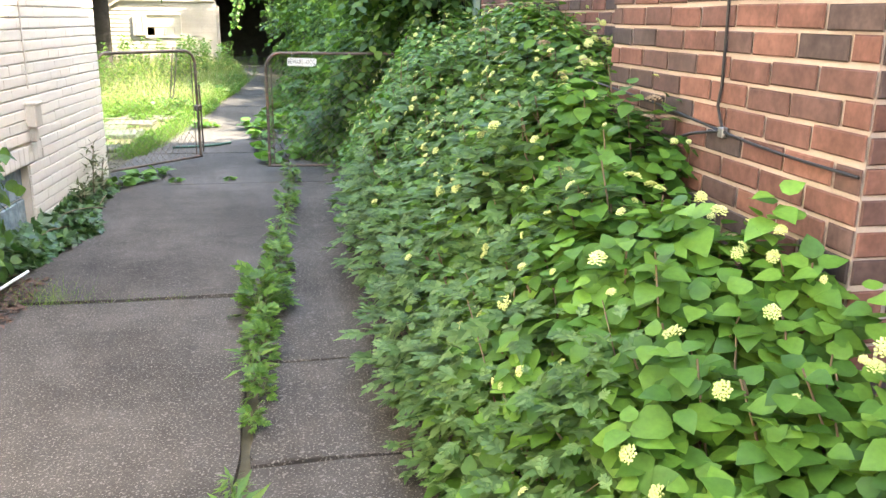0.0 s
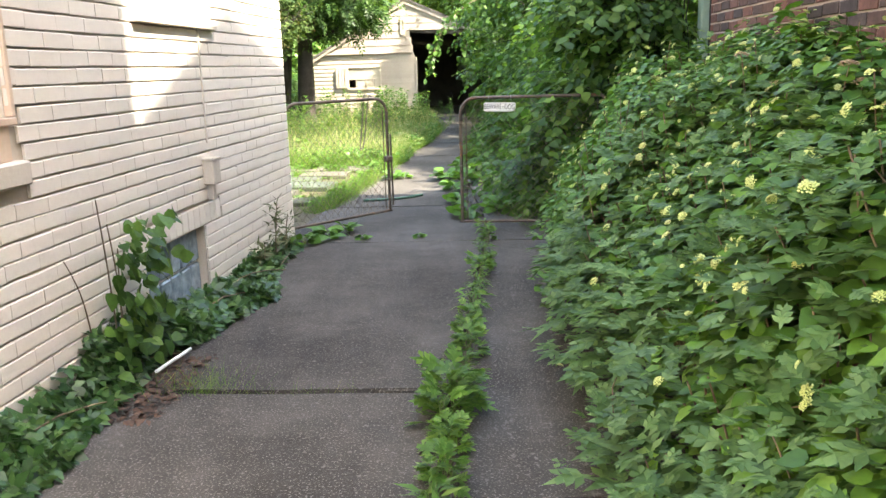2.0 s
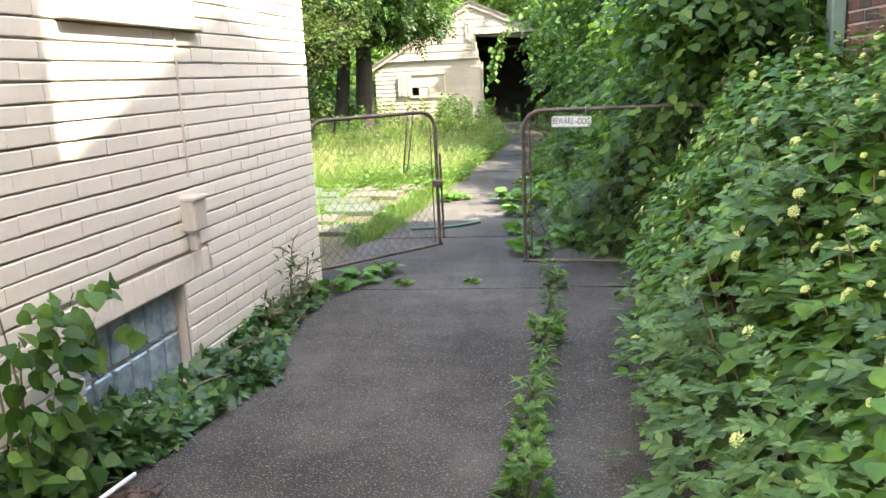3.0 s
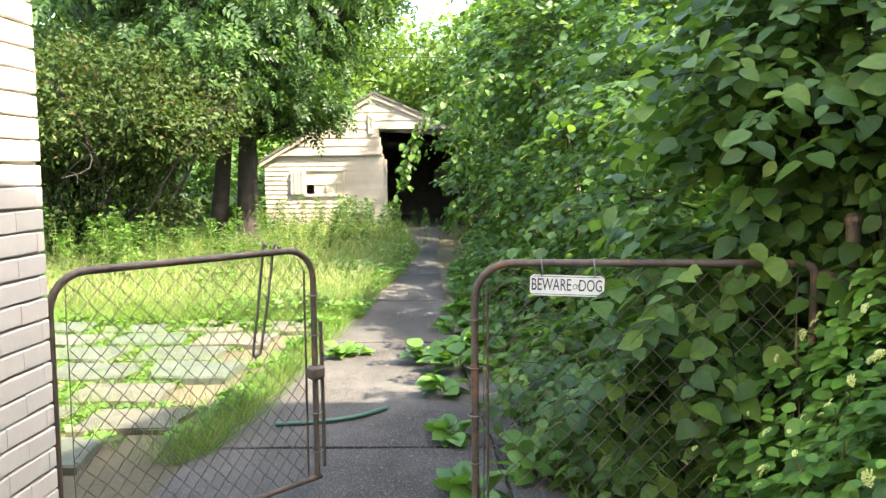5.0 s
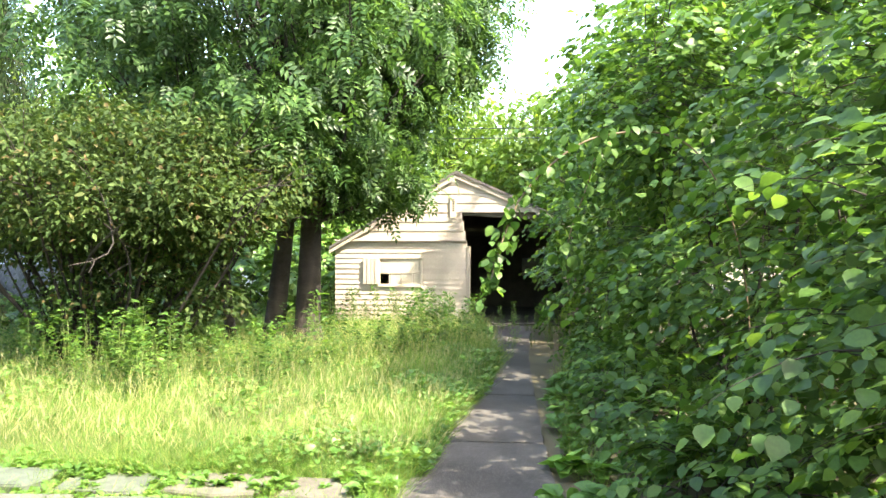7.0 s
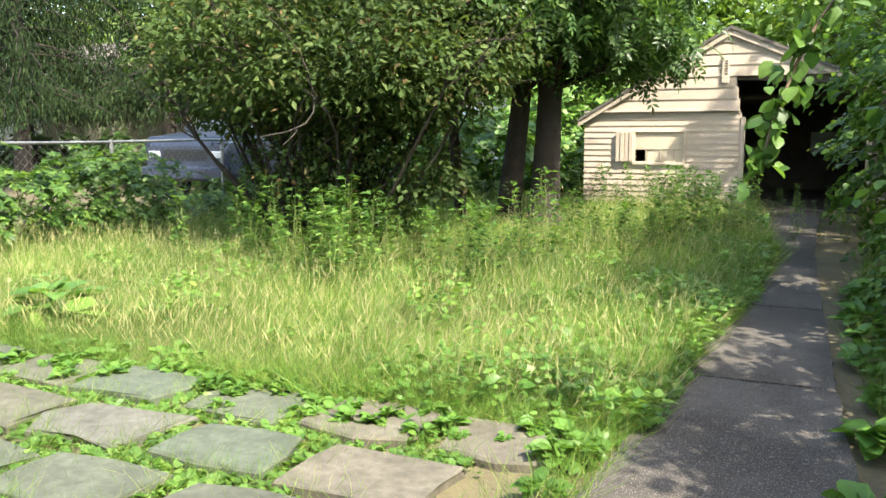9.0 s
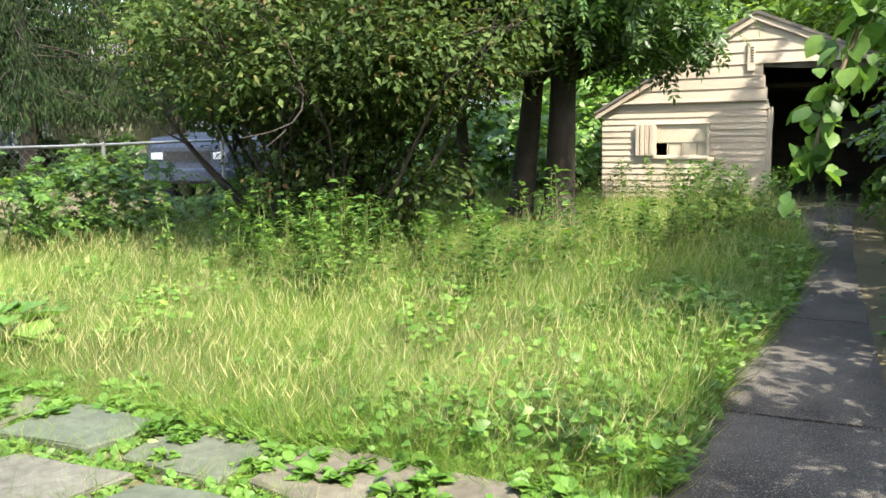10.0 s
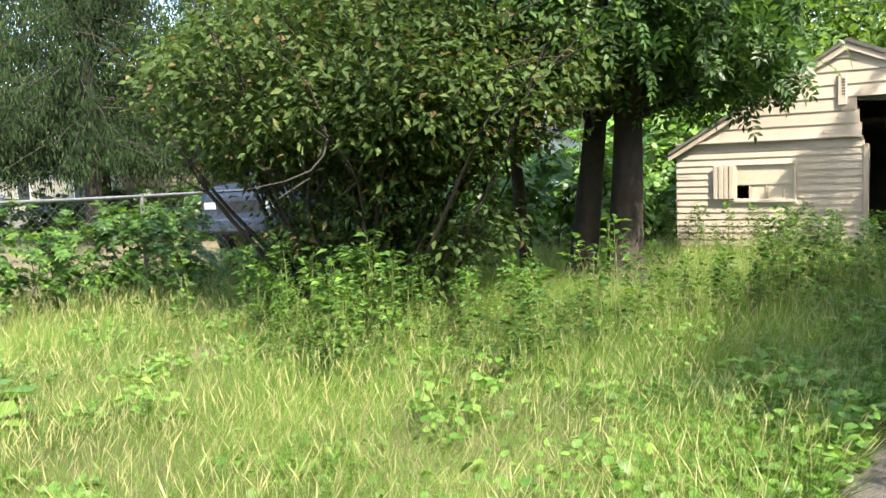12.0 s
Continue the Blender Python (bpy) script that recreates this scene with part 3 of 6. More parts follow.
win = sash_window("window_1", "white double-hung window in the red brick wall", RX, -1, 5.60, 6.50, 1.83, 2.60, "white", depth=0.13, fw=0.05)
part("lintel", boxes([((-0.012, -0.45, 0.735), (0.1, 0.45, 0.768))], 0.004), "tan_trim", win, "thin painted steel lintel")
part("window_sill", boxes([((-0.06, -0.54, -0.083), (0.12, 0.54, -0.004))], 0.008), "sill_stone", win, "brown stone sill")
win = sash_window("window_2", "tall window with brown trim in the cream brick wall", LX, 1, 3.30, 4.20, 1.19, 2.75, "tan_trim", False, (), 0.1, 0.075)
for s in (-0.2, 0.02, 0.24):
    part("glazing_bar", boxes([((-0.11, s - 0.02, 0.1), (-0.065, s + 0.02, 1.49))], 0.003), "white", win)
part("window_sill", boxes([((-0.05, -0.36, -0.25), (0.05, 0.49, -0.16))], 0.008), "cream_joint", win, "thick cream painted sill")
part("panel", boxes([((-0.02, -0.4, -0.16), (0.012, 0.44, -0.03)), ((-0.06, -0.46, -0.03), (0.03, 0.47, -0.002))], 0.004), "tan_trim", win)
part("trim_strip", boxes([((-0.01, 0.455, -0.0), (0.022, 0.48, 1.5))], 0.004), "tan_trim", win)
# Added folded sheet; its grey stands for the reflection on the panes.
part("curtain", prism([(-0.35 + 0.7 * k / 24, -0.2 + (0.02 if k % 2 else -0.02)) for k in range(25)] + [(0.35 - 0.7 * k / 24, -0.21 + (-0.02 if k % 2 else 0.02)) for k in range(25)], (0.1, 1.5), "z"), "block_joint", win).matrix_basis = pose(0, 0, 0, 0, 0, -90)
win = sash_window("window_3", "small white window high in the cream brick wall", LX, 1, 5.26, 5.95, 1.80, 2.75, "white", True, (), 0.07)
part("window_sill", boxes([((-0.05, -0.38, -0.05), (0.03, 0.38, -0.004))], 0.005), "cream_joint", win)
part("panel", boxes([((-0.005, -0.36, -0.2), (0.016, 0.66, -0.05)), ((-0.01, -0.37, -0.225), (0.05, 0.67, -0.2))], 0.004), "cream_joint", win)
sash_window("window_4", "window with brown trim in the cream brick wall", LX, 1, 0.2, 1.1, 1.19, 2.75, "tan_trim", True, (), 0.1, 0.1)


def block_window(name, y0, y1, z0, z1, cols, rows, label):
    w = tagged(thing(name, label, "window", (LX, (y0 + y1) / 2, z0)), kind="structure")
    part("grout", boxes([((-0.13, -(y1 - y0) / 2, 0), (-0.065, (y1 - y0) / 2, z1 - z0))]), "block_joint", w)
    cw, ch = (y1 - y0) / cols, (z1 - z0) / rows
    for i in range(cols):
        for j in range(rows):
            a, b = -(y1 - y0) / 2 + i * cw + 0.008, j * ch + 0.008
            bm = boxes([((-0.1, a, b), (-0.045, a + cw - 0.016, b + ch - 0.016))], 0.008)
            part("glass_block", bm, "block", w)
    return w


block_window("window_5", 5.13, 5.93, 0.05, 0.46, 6, 2, "cellar window of bluish glass blocks behind ivy")
block_window("window_6", 2.78, 3.76, 0.20, 0.505, 5, 2, "sunlit cellar window of bluish glass blocks")
tagged(put("trim_lintel", boxes([((LX - 0.05, 5.02 + k * 0.083, 0.47), (LX + 0.012, 5.099 + k * 0.083, 0.585)) for k in range(14)], 0.005), "cream_rest"), "cream painted upright bricks over the cellar window", "lintel", kind="structure")
tagged(put("trim_footing", boxes([((LX - 0.05, 2.6, -0.05), (LX + 0.035, 3.9, 0.18))], 0.012), "cream_joint"), "cream rendered ledge under the cellar window", "ledge", kind="structure")

# Utility box, conduit and cables
ub = thing("utility_box", "cream painted metal utility box on the house wall", "utility box", (LX, 6.02, 0.67))
part("body", boxes([((0.0, -0.085, 0.03), (0.1, 0.085, 0.24))], 0.012), "cream_joint", ub)
part("lid", boxes([((-0.0, -0.095, 0.225), (0.115, 0.095, 0.25))], 0.006), "cream_joint", ub)
part("conduit", boxes([((0.015, -0.035, -0.1), (0.07, 0.03, 0.03))], 0.008), "cream_joint", ub, "painted stub of conduit with rust")
ub.scale = (0.72,) * 3
part("back_plate", boxes([((-0.0, -0.12, 0.06), (0.012, 0.12, 0.26))], 0.002), "cream_joint", ub)
tagged(tubes("wall_conduit", [smooth_path([(LX + 0.012, 6.05, 0.93), (LX + 0.014, 6.05, 1.5), (LX + 0.012, 6.04, 2.4), (LX + 0.012, 6.04, 3.5)], 0.007)], "cream_joint"), "thin painted conduit running up the cream wall", "conduit")
cab = thing("wall_cable", "black cable clipped down the chimney bricks", "cable", (NX, 2.5, 1.02))
tubes("drop", [[(Vector((-0.012, 0.03 + 0.012 * math.sin(k * 0.9), 2.6 - k * 0.2)), 0.0045) for k in range(13)] + smooth_path([(-0.012, 0.03, 0.14), (-0.012, 0.0, 0.09), (-0.014, -0.04, 0.065)], 0.0045, 3)], "cable", cab)
tubes("run", [smooth_path([(-0.012, -0.6, 0.05), (-0.012, -0.3, 0.055), (-0.014, -0.04, 0.07), (-0.012, 0.5, 0.11), (-0.012, 1.15, 0.14)], 0.004)], "cable", cab)
tubes("tail", [smooth_path([(-0.014, -0.02, 0.075), (-0.03, 0.2, 0.03), (-0.05, 0.5, -0.1)], 0.005)], "cable", cab)
part("clip", boxes([((-0.02, -0.025, 0.055), (0, 0.005, 0.085))], 0.003), "steel", cab)


WEST_TURN = pose(LX + 0.05, 6.2, 0) @ pose(0, 0, 0, 0, 0, -2.8) @ pose(-LX, -6.2, 0)
WEST = ("wall_west", "wall_west_back", "ceiling_west", "floor_west", "roof_west", "window_2", "window_3", "window_4", "window_5", "window_6", "trim_lintel", "trim_footing", "utility_box", "wall_conduit")


# ---- chain-link gates ----
def gate(name, label, hinge, swing, width, height, seed, lean=0.0, hinge_bend=0.13):
    """A swing gate of bent pipe with woven wire: +x runs from the hinge to the latch."""
    g = thing(name, label, "gate", hinge)
    g.rotation_euler = (radians(lean), 0, radians(swing))
    r, k = 0.0138, 0.13
    arc = [(width - k + k * math.sin(a), 0, height - k + k * math.cos(a)) for a in np.linspace(0, math.pi / 2, 7)]
    j = hinge_bend
    arc2 = [(j - j * math.sin(a), 0, height - j + j * math.cos(a)) for a in np.linspace(math.pi / 2, 0, 7)]
    loop = [(0, 0, 0.06)] + [(0, 0, h) for h in np.linspace(0.2, height - k - 0.05, 4)] + arc2 + [(x, 0, height) for x in np.linspace(k + 0.05, width - k - 0.05, 6)] + arc + [(width, 0, h) for h in np.linspace(height - k - 0.05, 0.2, 4)] + [(width, 0, 0.06)]
    tubes("frame", [[(Vector(p), r) for p in loop]], "rust", g, 10)
    tubes("bottom_bar", [[(Vector((x, 0, 0.06)), r * 0.9) for x in np.linspace(-0.02, width + 0.02, 8)]], "rust", g, 8, "bent rusty bottom pipe")
    rng = np.random.default_rng(seed)
    step, wires = 0.037, []
    n = int((width - 0.06) / step) + 1
    rows = int((height - 0.12) / step)
    for c in range(-1, n + 1):
        path = []
        for q in range(rows + 1):
            x = 0.02 + (c + (q + c) % 2) * step
            z = 0.07 + q * (height - 0.1) / rows
            edge = height - 0.005 - (k - math.sqrt(max(k * k - max(k - min(x, width - x), 0) ** 2, 0)))
            if 0.02 < x < width - 0.02 and z < edge:
                path.append((Vector((x + rng.normal(0, 0.0015), (0.003 if (q + c) % 2 else -0.003), z + rng.normal(0, 0.0015))), 0.0021))
        if len(path) > 1:
            wires.append(path)
    tubes("wire_mesh", wires, "wire", g, 4, "woven diamond wire mesh")
    for z in np.linspace(0.18, height - 0.2, 5):
        tubes("tie", [[(Vector((width + 0.026 * math.cos(a), 0.026 * math.sin(a), z)), 0.003) for a in np.linspace(0, 6.28, 9)]], "wire", g, 4)
    tubes("tension_bar", [[(Vector((width - 0.045, 0.004, z)), 0.005) for z in np.linspace(0.08, height - 0.09, 5)]], "rust", g, 5)
    return g, r


G_H = 1.07
gl, _ = gate("gate", "rusty pipe gate with chain-link mesh, swung open inward", (-1.672, 7.88, 0), 48.5, 1.11, G_H, 5)
part("latch_collar", boxes([((1.08, -0.03, 0.5), (1.15, 0.03, 0.56))], 0.012), "rust", gl)
tubes("drop_rod", [smooth_path([(1.145, 0.0, 0.75), (1.15, 0.0, 0.4), (1.15, 0, 0.1)], 0.009)], "rust", gl, 6)
tubes("fork_latch", [smooth_path([(0.87, 0.0, 1.1), (0.88, 0.03, 1.09), (0.85, 0.035, 0.85), (0.82, 0.035, 0.66), (0.845, 0.035, 0.65), (0.86, 0.036, 0.68), (0.9, 0.03, 0.9), (0.925, 0.02, 1.09), (0.92, -0.03, 1.09)], 0.006, 5)], "wire", gl, 5, "long bent wire loop hanging from the top pipe")
gr, _ = gate("gate", "rusty pipe gate with chain-link mesh, overgrown by vines", (0.90, 8.0, 0), 176.0, 1.16, 1.075, 6, 0.0, 0.04)
post = thing("gate_post", "rusty steel gate post in the vines", "post", (1.02, 7.99, -0.05))
tubes("pipe", [[(Vector((0, 0, z)), 0.024) for z in np.linspace(0, 1.26, 5)]], "rust", post, 10)
bm = bmesh.new()
bmesh.ops.create_uvsphere(bm, u_segments=10, v_segments=6, radius=0.03, matrix=pose(0, 0, 1.27))
part("cap", bm, "rust", post)
for z in (0.3, 1.05):
    part("hinge", boxes([((-0.11, -0.03, z), (0.035, 0.03, z + 0.05))], 0.01), "rust", post)
post = thing("gate_post", "old pipe post against the cream wall", "post", (-1.70, 7.84, -0.05))
tubes("pipe", [[(Vector((0, 0, z)), 0.02) for z in np.linspace(0, 1.05, 4)]], "rust", post, 8)

# Sign hung on the gate by two wires
sg = thing("sign", "small white metal warning sign with black lettering, hung on the gate", "sign", (0.063, 8.04, 0.998))
sg.rotation_euler = (0, radians(1.5), radians(-4.0))
bm = prism([(-0.118, -0.036), (0.118, -0.036), (0.128, -0.027), (0.128, 0.027), (0.118, 0.036), (-0.118, 0.036), (-0.128, 0.027), (-0.128, -0.027)], (-0.0015, 0.0015), "y")
part("plate", bm, "sign", sg)


def lettering(text, size, at, parent, width=1.0):
    c = bpy.data.curves.new("lettering", 'FONT')
    c.body, c.size, c.extrude, c.align_x, c.align_y = text, size, 0.0006, 'CENTER', 'CENTER'
    tmp = new("lettering", c)
    bpy.context.view_layer.update()
    me = bpy.data.meshes.new_from_object(tmp.evaluated_get(bpy.context.evaluated_depsgraph_get()))
    bpy.data.objects.remove(tmp)
    ob = put("lettering", me, "black", parent)
    ob.matrix_basis = pose(*at, 90) @ Matrix.Diagonal((width, 1, 1, 1))
    return ob


lettering("BEWARE", 0.06, (-0.055, -0.003, 0.001), sg, 0.60)
lettering("OF", 0.026, (0.032, -0.003, -0.004), sg, 0.8)
lettering("DOG", 0.058, (0.081, -0.003, 0.0), sg, 0.62)
part("border", boxes([((-0.12, -0.002, 0.030), (0.12, -0.0012, 0.032)), ((-0.12, -0.002, -0.032), (0.12, -0.0012, -0.030))]), "black", sg)
for s in (-0.09, 0.09):
    tubes("hook", [smooth_path([(s, 0, 0.03), (s + 0.004, -0.02, 0.045), (s, -0.02, 0.075), (s - 0.002, -0.003, 0.095), (s, 0.02, 0.07)], 0.0025, 4)], "steel", sg, 4)

# ---- garage ----
GY, GD = 25.19, 6.2
gar = thing("garage", "weathered cream clapboard garage with an open dark doorway", "garage", (-2.22, GY, 0))
GL, GR, PK, PZ = -2.65, 2.75, 0.0, 3.22


def roof_z(x):
    return PZ - (PK - x) * 0.585 if x < PK else PZ - (x - PK) * 0.44


def door_left(z):
    return float(np.interp(z, [0, 1.67, 2.31], [0.25, 0.24, 0.12]))


def lap_board(u0, u1, z0, z1, top0=None, top1=None, out=0.0, ut0=None, ut1=None):
    """One clapboard, thicker at its lower edge; its ends may be cut to the roof."""
    t0, t1 = (z1 if top0 is None else top0), (z1 if top1 is None else top1)
    a0, a1 = (u0 if ut0 is None else ut0), (u1 if ut1 is None else ut1)
    bm = bmesh.new()
    v = [bm.verts.new(p) for p in ((u0, -0.022 - out, z0), (u1, -0.022 - out, z0), (a1, -0.006 - out, t1), (a0, -0.006 - out, t0), (u0, 0.02, z0), (u1, 0.02, z0), (a1, 0.02, t1), (a0, 0.02, t0))]
    for f in ((0, 1, 2, 3), (4, 7, 6, 5), (0, 4, 5, 1), (3, 2, 6, 7), (0, 3, 7, 4), (1, 5, 6, 2)):
        bm.faces.new([v[k] for k in f])
    return bm


def clapboards(zs, out, hole=None):
    for z0, z1 in zip(zs[:-1], zs[1:]):
        right = door_left((z0 + z1) / 2) if z0 < 2.3 else None
        zt = z1 - 0.0
        def limits(z):
            lo = PK - (PZ - z) / 0.585 if z > roof_z(GL) else GL
            hi = PK + (PZ - z) / 0.44
            return max(lo, GL), (right if right is not None else min(hi, GR))
        a, b = limits(z0)
        at_top = limits(z1)
        spans = [(a, b)]
        if hole and hole[2] < (z0 + z1) / 2 < hole[3]:
            spans = [(a, hole[0]), (hole[1], b)]
        for s0, s1 in spans:
            if s1 - s0 > 0.05:
                part("clapboard", lap_board(s0, s1, z0, zt, out=out, ut0=at_top[0] if s0 == a else None, ut1=at_top[1] if s1 == b else None), "siding", gar)


WIN = (-1.70, -0.73, 0.82, 1.42)
clapboards(list(np.arange(0.06, 1.76, 0.112)) + [1.79], 0.0, WIN)
clapboards([1.79, 1.99, 2.19, 2.39, 2.59, 2.79, 2.99, 3.19], 0.03)
part("drip_board", boxes([((GL, -0.075, 1.765), (0.2, 0.0, 1.80))], 0.006), "siding", gar)
bm = boxes([((GL, 0.03, 0), (-1.70, 0.12, 1.62)), ((-0.73, 0.03, 0), (0.24, 0.12, 1.7)), ((-1.70, 0.03, 0), (-0.73, 0.12, 0.82)), ((-1.70, 0.03, 1.42), (-0.73, 0.12, 1.7))])
part("front_wall", bm, "wood_dark", gar)
part("front_wall", boxes([((2.32, 0.0, 0), (GR, 0.12, 2.0))]), "wood_dark", gar)
part("gable_wall", prism([(GL, 1.64), (0.2, 1.70), (0.12, 2.33), (2.0, 2.22), (2.3, 2.0), (GR, roof_z(GR) - 0.05), (PK, PZ - 0.04), (GL, roof_z(GL) - 0.04)], (0.025, 0.12), "y"), "wood_dark", gar)
part("jamb", boxes([((0.225, -0.03, 0.05), (0.3, 0.13, 1.66))], 0.006), "siding", gar)
part("jamb", boxes([((2.28, -0.03, 0.0), (2.36, 0.13, 1.98))], 0.006), "siding", gar)
part("side_wall", boxes([((GL, 0.12, 0), (GL + 0.1, GD, roof_z(GL) - 0.03))]), "wood_dark", gar)
part("side_wall", boxes([((GR - 0.1, 0.12, 0), (GR, GD, roof_z(GR) - 0.05))]), "wood_dark", gar)
part("back_wall", prism([(GL + 0.1, 0), (GR - 0.1, 0), (GR - 0.1, roof_z(GR) - 0.1), (PK, PZ - 0.08), (GL + 0.1, roof_z(GL) - 0.06)], (GD - 0.1, GD), "y"), "wood_dark", gar)
part("floor_slab", boxes([((GL + 0.1, 0.13, -0.03), (GR - 0.1, GD - 0.1, 0.01))]), "asphalt", gar)
for s, xe, sl in ((-1, GL - 0.12, 0.585), (1, GR + 0.15, 0.44)):
    ze = PZ - abs(xe - PK) * sl
    part("roof", prism([(PK, PZ), (xe, ze), (xe, ze + 0.05), (PK, PZ + 0.06)], (-0.11, GD + 0.1), "y"), "shingle", gar)
    part("rake_board", prism([(PK, PZ - 0.002), (xe, ze - 0.002), (xe, ze - 0.10), (PK, PZ - 0.11)], (-0.088, -0.058), "y"), "siding", gar)
part("window_casing", boxes([((WIN[0], -0.05, 0.78), (WIN[1], 0.03, 0.83)), ((WIN[0], -0.045, 1.39), (WIN[1], 0.02, 1.42)), ((WIN[0], -0.045, 0.83), (WIN[0] + 0.045, 0.02, 1.39)), ((WIN[1] - 0.045, -0.045, 0.83), (WIN[1], 0.02, 1.39))], 0.005), "board", gar)
for k, (a, b, z0) in enumerate(((-1.655, -1.43, 1.06), (-1.43, -1.17, 0.83), (-1.17, -0.94, 0.83), (-0.94, -0.775, 0.83))):
    part("window_board", boxes([((a, 0.0 + 0.004 * (k % 2), z0), (b - 0.006, 0.025, 1.385))], 0.003), "board", gar)
part("window_board", boxes([((-1.66, -0.012, 1.07), (-0.775, 0.0, 1.385))], 0.003), "board", gar)
for k, x in enumerate((-1.45, -1.19, -0.93)):
    part("glazing_bar", boxes([((x - 0.012, -0.01, 0.83), (x + 0.012, 0.01, 1.07))], 0.003), "siding", gar)
part("shutter", boxes([((-2.02 + 0.085 * k, -0.075 - 0.01 * (k % 2), 0.84), (-1.945 + 0.085 * k, -0.04, 1.4)) for k in range(4)], 0.006), "siding", gar, "narrow board shutter beside the window")
part("vent", boxes([((-0.13, -0.085, 2.27), (-0.01, -0.05, 2.75))], 0.006), "siding", gar)
for k in range(6):
    part("vent_slat", boxes([((-0.075, -0.092, 2.42 + k * 0.045), (-0.025, -0.086, 2.442 + k * 0.045))], 0.001), "wood_dark", gar)
part("back_window", boxes([((1.3, GD - 0.14, 0.9), (1.9, GD - 0.11, 1.4))]), "white", gar)
part("ceiling_joist", boxes([((GL + 0.9, y, 2.02), (GR - 0.5, y + 0.05, 2.1)) for y in (1.2, 2.4, 3.6, 4.8)]), "wood_dark", gar)


# ---- plants ----
def ellipsoid_points(rng, centre, radii, n, shell=0.5):
    d = rng.normal(size=(n, 3))
    d /= np.linalg.norm(d, axis=1)[:, None]
    r = rng.uniform(shell ** 3, 1, n) ** (1 / 3)
    return np.asarray(centre) + d * r[:, None] * np.asarray(radii), d


def clumped(rng, centres, per, spread, hang=0.35, jut=0.6):
    """Leaf places and directions round clump centres: each clump is flattened and its leaves point outward and down."""
    n = len(centres)
    off = rng.normal(size=(n, per, 3)) * np.array([1, 1, 0.55]) * spread
    at = (centres[:, None, :] + off).reshape(-1, 3)
    out = off / (np.linalg.norm(off, axis=2)[..., None] + 1e-6)
    d = (out * jut + rng.normal(size=off.shape) * 0.5).reshape(-1, 3)
    d[:, 2] = d[:, 2] * 0.6 - hang
    return at, d


def limb(rng, a, b, r0, r1, n=7, sag=0.0, wander=0.06):
    a, b = np.asarray(a, float), np.asarray(b, float)
    length = np.linalg.norm(b - a)
    out = []
    bend = rng.normal(size=3) * wander * length
    for k in range(n):
        t = k / (n - 1)
        p = a + (b - a) * t + bend * math.sin(math.pi * t) + np.array([0, 0, sag * length * math.sin(math.pi * t)])
        out.append((p, r0 + (r1 - r0) * t ** 0.8))
    return out


def tree(name, label, category, trunks, crowns, template, leaf, material, seed, per=26, spread=0.3, hang=0.35, limbs=0.5, group="", trunk_mat="bark", shell=0.45, floor=None):
    """trunks: (x, y, radius, height, lean_x, lean_y); crowns: (centre, radii, clumps)."""
    rng = np.random.default_rng(seed)
    t = thing(name, label, category, (trunks[0][0], trunks[0][1], -0.05), group)
    org = np.array([trunks[0][0], trunks[0][1], -0.05])
    centres = np.concatenate([ellipsoid_points(rng, c, r, n, shell)[0] for c, r, n in crowns]) - org
    if floor is not None:
        centres = centres[centres[:, 2] > floor]
    tops = []
    for (x, y, r, h, lx, ly) in trunks:
        base = np.array([x, y, -0.05]) - org
        top = base + np.array([lx, ly, h])
        p = limb(np.random.default_rng(seed + int(r * 1000)), base, top, r, r * 0.55, 10, 0, 0.008)
        p[0] = (p[0][0], r * 1.5)
        tubes("trunk", [p], "bark" if trunk_mat == "bark" else trunk_mat, t, 12)
        tops.append(p)
    paths = []
    for c in centres[rng.random(len(centres)) < limbs]:
        p = tops[int(np.argmin([np.linalg.norm(q[-1][0] - c) for q in tops]))]
        k = int(rng.integers(len(p) // 2, len(p)))
        start, r = p[k]
        paths.append(limb(rng, start, c, r * rng.uniform(0.18, 0.4), 0.006, 7, 0.06, 0.08))
    if paths:
        tubes("limbs", paths, trunk_mat, t, 5)
    at, d = clumped(rng, centres, per, spread, hang)
    leaves("crown", template, at, d, leaf * rng.uniform(0.65, 1.25, len(at)), material, t, rng, 0.6)
    return t


# Background trees, far to near
def far_tree(x, y, h, w, seed, material="far_leaf", n=260, low=0.12):
    tree("tree", "tall bright green leafy tree beyond the yards", "tree", [(x, y, 0.22, h * 0.5, 0.3, 0.1)],
         [((x, y, h * 0.56), (w, w * 0.8, h * 0.46), n), ((x + w * 0.4, y, h * 0.35), (w * 0.8, w * 0.7, h * 0.25), n // 3)],
         SIMPLE, 0.34, material, seed, 26, 0.55, 0.3, 0.12, "trees behind the yards")


for k, (x, y, h, w) in enumerate([(-16, 45, 12, 4.5), (-10, 41, 10.5, 4), (-4.5, 43, 9.5, 3.6), (0.6, 40, 8.2, 3.2), (5.0, 36, 11.5, 3.6), (9.5, 38, 13, 4.2), (15, 34, 12, 4.5), (-22, 40, 12, 5), (3.2, 44, 9.5, 3.5), (20, 27, 11, 4.5), (-7.2, 34, 8.0, 3.0)]):
    far_tree(x, y, h, w, 300 + k)
for k, (x, y, h, w) in enumerate([(5.4, 20.5, 8.6, 2.4), (7.8, 16.0, 9.0, 2.6), (4.2, 26, 7.6, 2.2)]):
    tree("tree", "tall slender tree with light yellow-green leaves", "tree", [(x, y, 0.13, h * 0.55, 0.2, 0.1)],
         [((x, y, h * 0.6), (w, w, h * 0.4), 240)], SIMPLE, 0.19, "far_leaf", 340 + k, 30, 0.4, 0.4, 0.2, "trees behind the yards")

